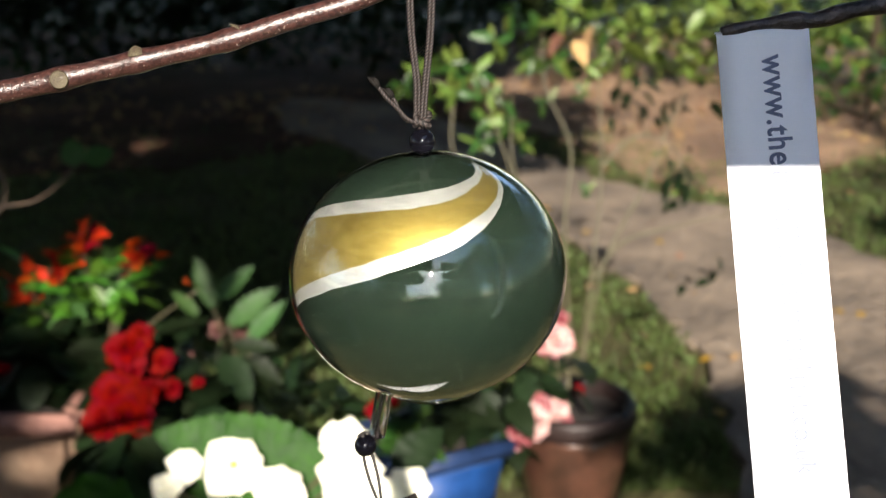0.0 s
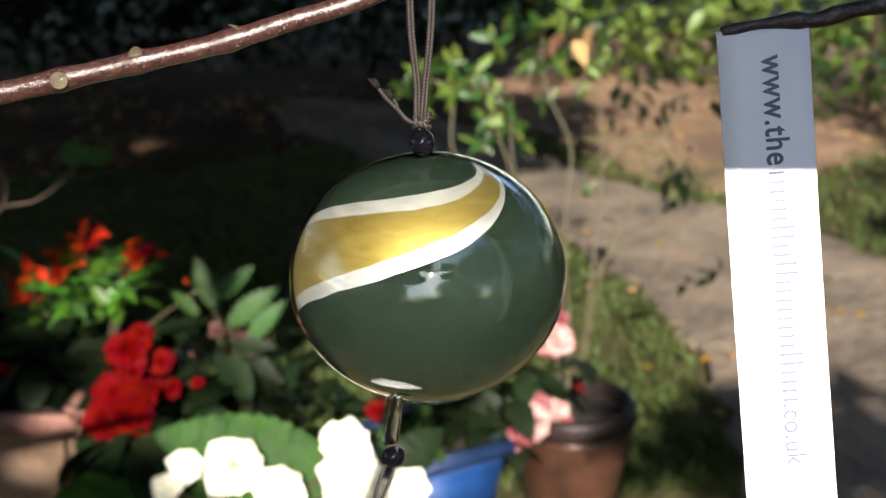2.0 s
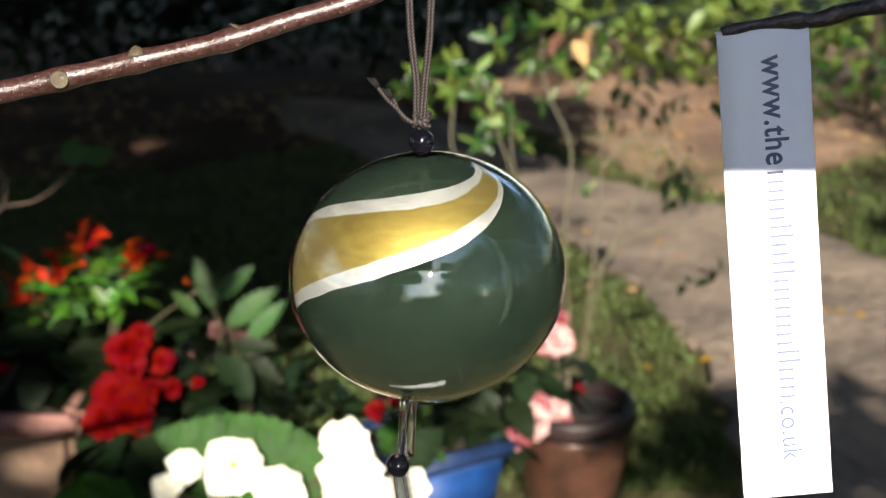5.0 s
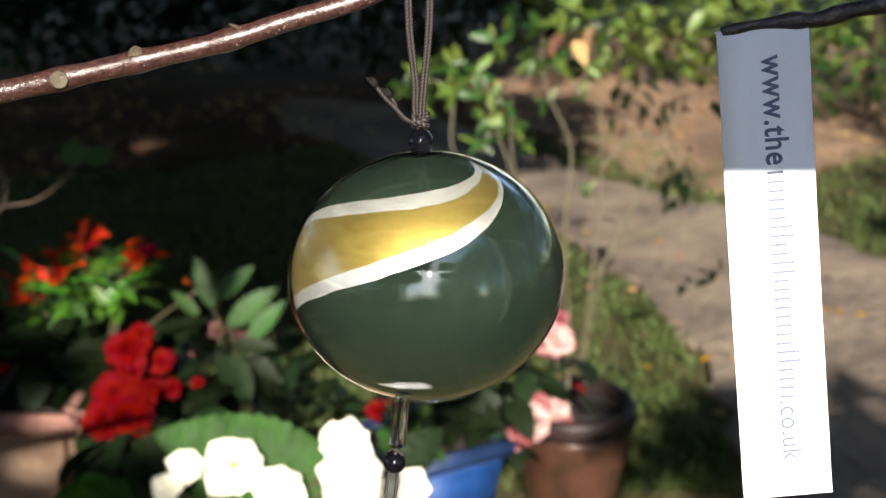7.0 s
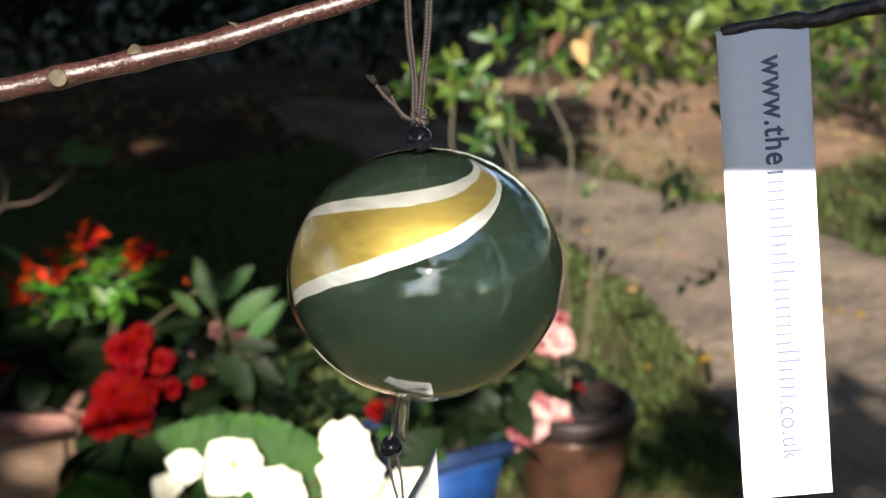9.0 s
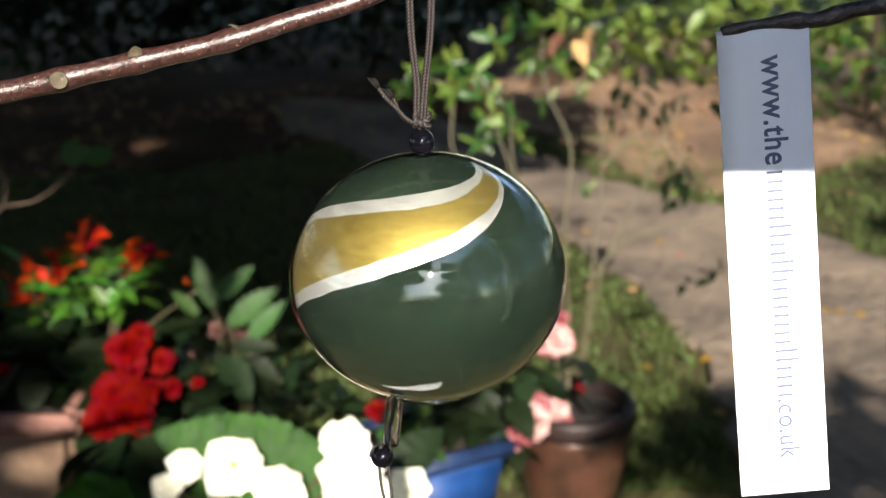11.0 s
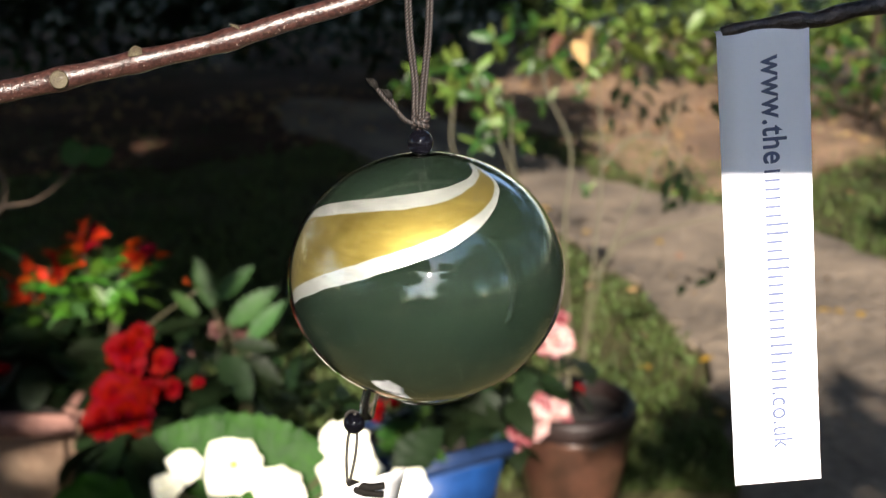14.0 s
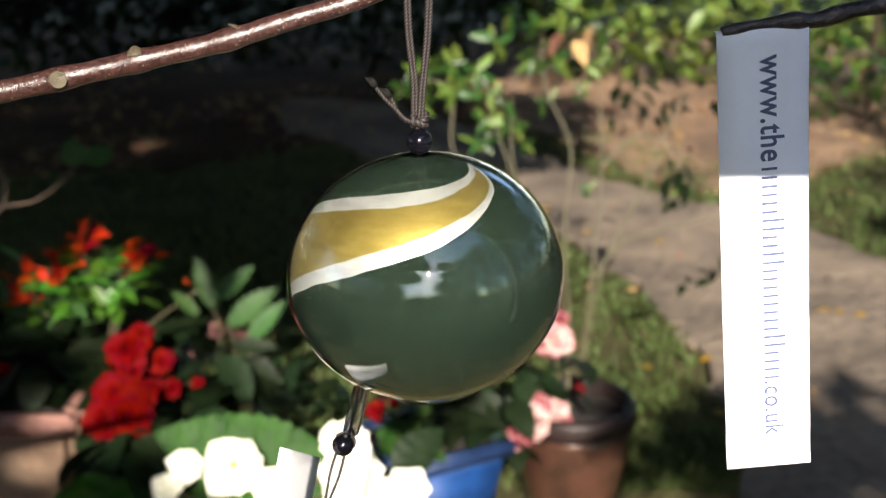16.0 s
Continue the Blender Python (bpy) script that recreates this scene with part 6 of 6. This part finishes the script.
    walk(sail, [
        (0, pose(-0.0131, -0.0029, -0.1197, 5.6, -11.2, -25.0)),
        (0.3, pose(-0.0492, -0.0068, -0.1331, -7.4, 43.8, -29.1)),
        (0.5, pose(-0.0011, -0.0244, -0.1156, 5.1, -7.7, -24.7)),
        (0.7, pose(-0.0357, -0.0020, -0.1335, -9.0, 32.0, -28.8)),
        (1, pose(0.0050, -0.0194, -0.1168, 6.8, -12.6, -25.5)),
        (1.3, pose(0.0151, -0.0112, -0.1165, 21.1, -12.8, -28.9)),
        (1.5, pose(-0.0059, -0.0142, -0.1168, 8.7, -14.8, -26.2)),
        (1.7, pose(-0.0364, 0.0039, -0.1317, -0.6, 12.1, -24.1)),
        (2, pose(-0.0204, -0.0054, -0.1283, -5.5, 18.1, -25.7)),
        (2.3, pose(0.0241, -0.0025, -0.1205, 30.7, -27.5, -39.3)),
        (2.5, pose(-0.0059, -0.0174, -0.1161, 5.7, -7.5, -24.7)),
        (2.7, pose(-0.0032, -0.0095, -0.1224, 5.9, 9.0, -23.0)),
        (3, pose(-0.0190, -0.0033, -0.1212, 2.9, -3.9, -24.2)),
        (3.3, pose(-0.0497, -0.0040, -0.1337, -12.2, 36.2, -31.3)),
        (3.5, pose(0.0160, -0.0126, -0.1163, 28.2, -26.9, -37.6)),
        (3.7, pose(0.0103, -0.0120, -0.1149, 33.6, -23.6, -38.9)),
        (4, pose(-0.0155, -0.0093, -0.1175, 7.0, -9.7, -25.1)),
        (4.1, pose(-0.0264, -0.0031, -0.1156, -6.4, -0.0, 16.6)),
        (4.2, pose(-0.0374, 0.0032, -0.1137, -10.2, 15.9, 56.7)),
        (4.35, pose(-0.0224, -0.0048, -0.1156, -7.4, 2.4, 16.6)),
        (4.5, pose(-0.0075, -0.0128, -0.1175, 3.5, -6.0, -24.3)),
        (4.8, pose(-0.0181, -0.0093, -0.1182, 3.4, -6.1, -24.3)),
        (5.1, pose(-0.0003, -0.0179, -0.1171, 3.6, -6.0, -24.3)),
        (5.4, pose(-0.0119, -0.0091, -0.1193, 3.4, -6.1, -24.3)),
        (5.7, pose(0.0001, -0.0156, -0.1174, 3.5, -6.0, -24.3)),
        (6, pose(-0.0142, -0.0075, -0.1190, 3.3, -6.1, -24.3)),
        (6.3, pose(0.0021, -0.0031, -0.1237, 0.3, 2.4, -24.0)),
        (6.5, pose(-0.0086, -0.0122, -0.1170, 5.7, -10.7, -25.0)),
        (6.7, pose(-0.0142, -0.0110, -0.1187, 6.7, -0.9, -24.1)),
        (7, pose(-0.0118, -0.0084, -0.1232, -1.5, 6.9, -24.1)),
        (7.3, pose(0.0040, -0.0166, -0.1134, 25.1, -20.7, -33.4)),
        (7.5, pose(0.0095, -0.0028, -0.1199, 17.3, -20.0, -30.0)),
        (7.6, pose(-0.0207, 0.0021, -0.1159, -12.4, -17.7, -67.3)),
        (7.7, pose(-0.0510, 0.0070, -0.1119, -38.9, -32.8, -102.7)),
        (8, pose(-0.0333, 0.0030, -0.1099, -35.1, -3.5, -100.6)),
        (8.15, pose(-0.0171, -0.0057, -0.1140, -11.7, 3.6, -62.6)),
        (8.3, pose(-0.0008, -0.0143, -0.1180, 11.0, -5.3, -25.0)),
        (8.5, pose(0.0033, -0.0133, -0.1161, 18.3, -19.0, -30.1)),
        (8.7, pose(0.0024, -0.0032, -0.1193, 12.3, -13.9, -27.0)),
        (8.85, pose(0.0027, -0.0023, -0.1161, -5.3, 3.4, -57.4)),
        (9, pose(0.0030, -0.0015, -0.1129, -29.5, 8.5, -92.1)),
        (9.2, pose(-0.0088, -0.0104, -0.1213, 2.1, -0.9, -24.0)),
        (9.5, pose(-0.0016, -0.0168, -0.1172, 3.6, -6.0, -24.3)),
        (9.8, pose(-0.0142, -0.0090, -0.1189, 3.4, -6.1, -24.3)),
        (10.1, pose(-0.0009, -0.0192, -0.1169, 3.6, -5.9, -24.3)),
        (10.4, pose(-0.0117, -0.0098, -0.1192, 3.4, -6.1, -24.3)),
        (10.7, pose(-0.0038, -0.0155, -0.1174, 3.5, -6.0, -24.3)),
        (11, pose(-0.0102, -0.0079, -0.1195, 3.3, -6.1, -24.3)),
        (11.3, pose(-0.0005, -0.0085, -0.1180, 5.4, -9.3, -24.8)),
        (11.5, pose(0.0077, -0.0029, -0.1191, 13.3, -17.6, -28.0)),
        (11.7, pose(0.0022, -0.0019, -0.1205, 14.6, -17.4, -28.4)),
        (12, pose(-0.0054, -0.0083, -0.1171, 7.2, -10.9, -25.3)),
        (12.15, pose(-0.0024, -0.0013, -0.1143, -7.4, -18.7, -59.8)),
        (12.3, pose(0.0007, 0.0056, -0.1114, -15.5, -33.0, -94.4)),
        (12.5, pose(-0.0516, 0.0072, -0.1009, -31.4, 13.9, -88.4)),
        (12.6, pose(-0.0850, 0.0101, -0.1255, -23.6, 54.2, -43.5)),
        (12.7, pose(-0.0385, -0.0027, -0.1062, -71.9, -1.3, -88.5)),
        (12.9, pose(-0.0578, 0.0064, -0.1412, -20.4, 36.7, -36.5)),
        (13, pose(-0.0270, 0.0112, -0.1072, -13.7, 33.9, 22.2)),
        (13.2, pose(-0.0323, 0.0063, -0.1162, 14.2, 33.9, 59.8)),
        (13.25, pose(-0.0290, -0.0017, -0.1186, 3.2, 20.4, 15.4)),
        (13.3, pose(-0.0258, -0.0096, -0.1210, 4.9, 3.7, -23.6)),
        (13.4, pose(-0.0284, -0.0049, -0.1179, 3.4, 20.3, 15.7)),
        (13.5, pose(-0.0310, -0.0002, -0.1149, 14.6, 33.7, 60.5)),
        (13.7, pose(-0.0294, -0.0089, -0.1269, -2.9, 20.8, -25.0)),
        (14, pose(-0.0205, 0.0099, -0.1179, 8.5, 6.7, 45.1)),
        (14.1, pose(-0.0190, 0.0105, -0.1124, 25.8, 36.0, 91.8)),
        (14.2, pose(-0.0175, 0.0110, -0.1068, 67.9, 38.6, 158.2)),
        (14.25, pose(-0.0252, 0.0126, -0.1074, 71.4, -0.6, 172.4)),
        (14.3, pose(-0.0330, 0.0141, -0.1080, 64.4, -39.5, -172.1)),
        (14.4, pose(-0.0352, 0.0170, -0.1136, 7.1, -35.9, -128.6)),
        (14.5, pose(-0.0374, 0.0199, -0.1191, -31.3, -8.0, -106.9)),
        (14.7, pose(-0.0327, -0.0007, -0.1079, -0.3, -32.4, -102.4)),
        (14.75, pose(-0.0241, -0.0075, -0.1110, 4.4, -21.2, -64.5)),
        (14.8, pose(-0.0156, -0.0143, -0.1141, 15.1, -14.8, -27.9)),
        (15, pose(-0.0231, -0.0081, -0.1235, -0.5, 5.8, -24.0)),
        (15.2, pose(-0.0542, 0.0004, -0.1354, -17.0, 34.3, -33.7)),
        (15.25, pose(-0.0456, 0.0053, -0.1224, -19.8, -5.4, -65.1)),
        (15.3, pose(-0.0370, 0.0103, -0.1093, 2.4, -39.8, -104.7)),
        (15.5, pose(-0.0074, 0.0302, -0.1046, 15.6, -29.3, -118.2)),
        (15.7, pose(-0.0057, 0.0155, -0.1101, 47.3, -12.3, -168.8)),
        (15.75, pose(-0.0052, 0.0222, -0.1092, 8.7, -32.6, -138.9)),
        (15.8, pose(-0.0047, 0.0290, -0.1083, -38.5, -28.0, -99.5)),
        (16, pose(-0.0400, 0.0014, -0.1036, -4.6, -30.8, -106.9)),
    ])
    walk(label_thing, [
        (0, pose(0.0804, 0.3085, 1.4124, -19.16, -4.09, 1.30)),
        (0.5, pose(0.0804, 0.3085, 1.4124, -16.10, -4.25, 1.28)),
        (1, pose(0.0804, 0.3085, 1.4124, -13.92, -4.42, 1.27)),
        (1.5, pose(0.0804, 0.3085, 1.4124, -13.53, -4.43, 1.26)),
        (2, pose(0.0804, 0.3085, 1.4124, -12.82, -4.57, 1.28)),
        (2.5, pose(0.0804, 0.3085, 1.4124, -12.82, -4.57, 1.28)),
        (3, pose(0.0804, 0.3085, 1.4124, -12.87, -4.72, 1.31)),
        (3.5, pose(0.0804, 0.3085, 1.4124, -12.84, -4.63, 1.29)),
        (4, pose(0.0804, 0.3085, 1.4124, -11.56, -4.80, 1.29)),
        (6.5, pose(0.0804, 0.3085, 1.4124, -10.17, -4.75, 1.23)),
        (7, pose(0.0804, 0.3085, 1.4124, -10.51, -4.75, 1.24)),
        (7.5, pose(0.0804, 0.3085, 1.4124, -10.51, -4.75, 1.24)),
        (8, pose(0.0804, 0.3085, 1.4124, -12.02, -4.73, 1.29)),
        (8.5, pose(0.0804, 0.3085, 1.4124, -10.49, -4.69, 1.23)),
        (9, pose(0.0804, 0.3085, 1.4124, -10.51, -4.75, 1.24)),
        (11.5, pose(0.0804, 0.3085, 1.4124, -8.35, -4.74, 1.17)),
        (12, pose(0.0804, 0.3085, 1.4124, -5.97, -4.81, 1.11)),
        (12.5, pose(0.0804, 0.3085, 1.4124, -8.67, -4.76, 1.19)),
        (13, pose(0.0804, 0.3085, 1.4124, -4.95, -4.88, 1.08)),
        (13.5, pose(0.0804, 0.3085, 1.4124, -10.70, -4.63, 1.23)),
        (14, pose(0.0804, 0.3085, 1.4124, -5.52, -4.90, 1.10)),
        (14.3, pose(0.0804, 0.3085, 1.4124, -0.95, -5.13, 0.95)),
        (14.5, pose(0.0804, 0.3085, 1.4124, -6.63, -4.73, 1.12)),
        (15, pose(0.0804, 0.3085, 1.4124, -8.46, -4.78, 1.18)),
        (15.5, pose(0.0804, 0.3085, 1.4124, -7.35, -4.81, 1.15)),
        (16, pose(0.0804, 0.3085, 1.4124, -0.52, -5.06, 0.94)),
    ])


motions()
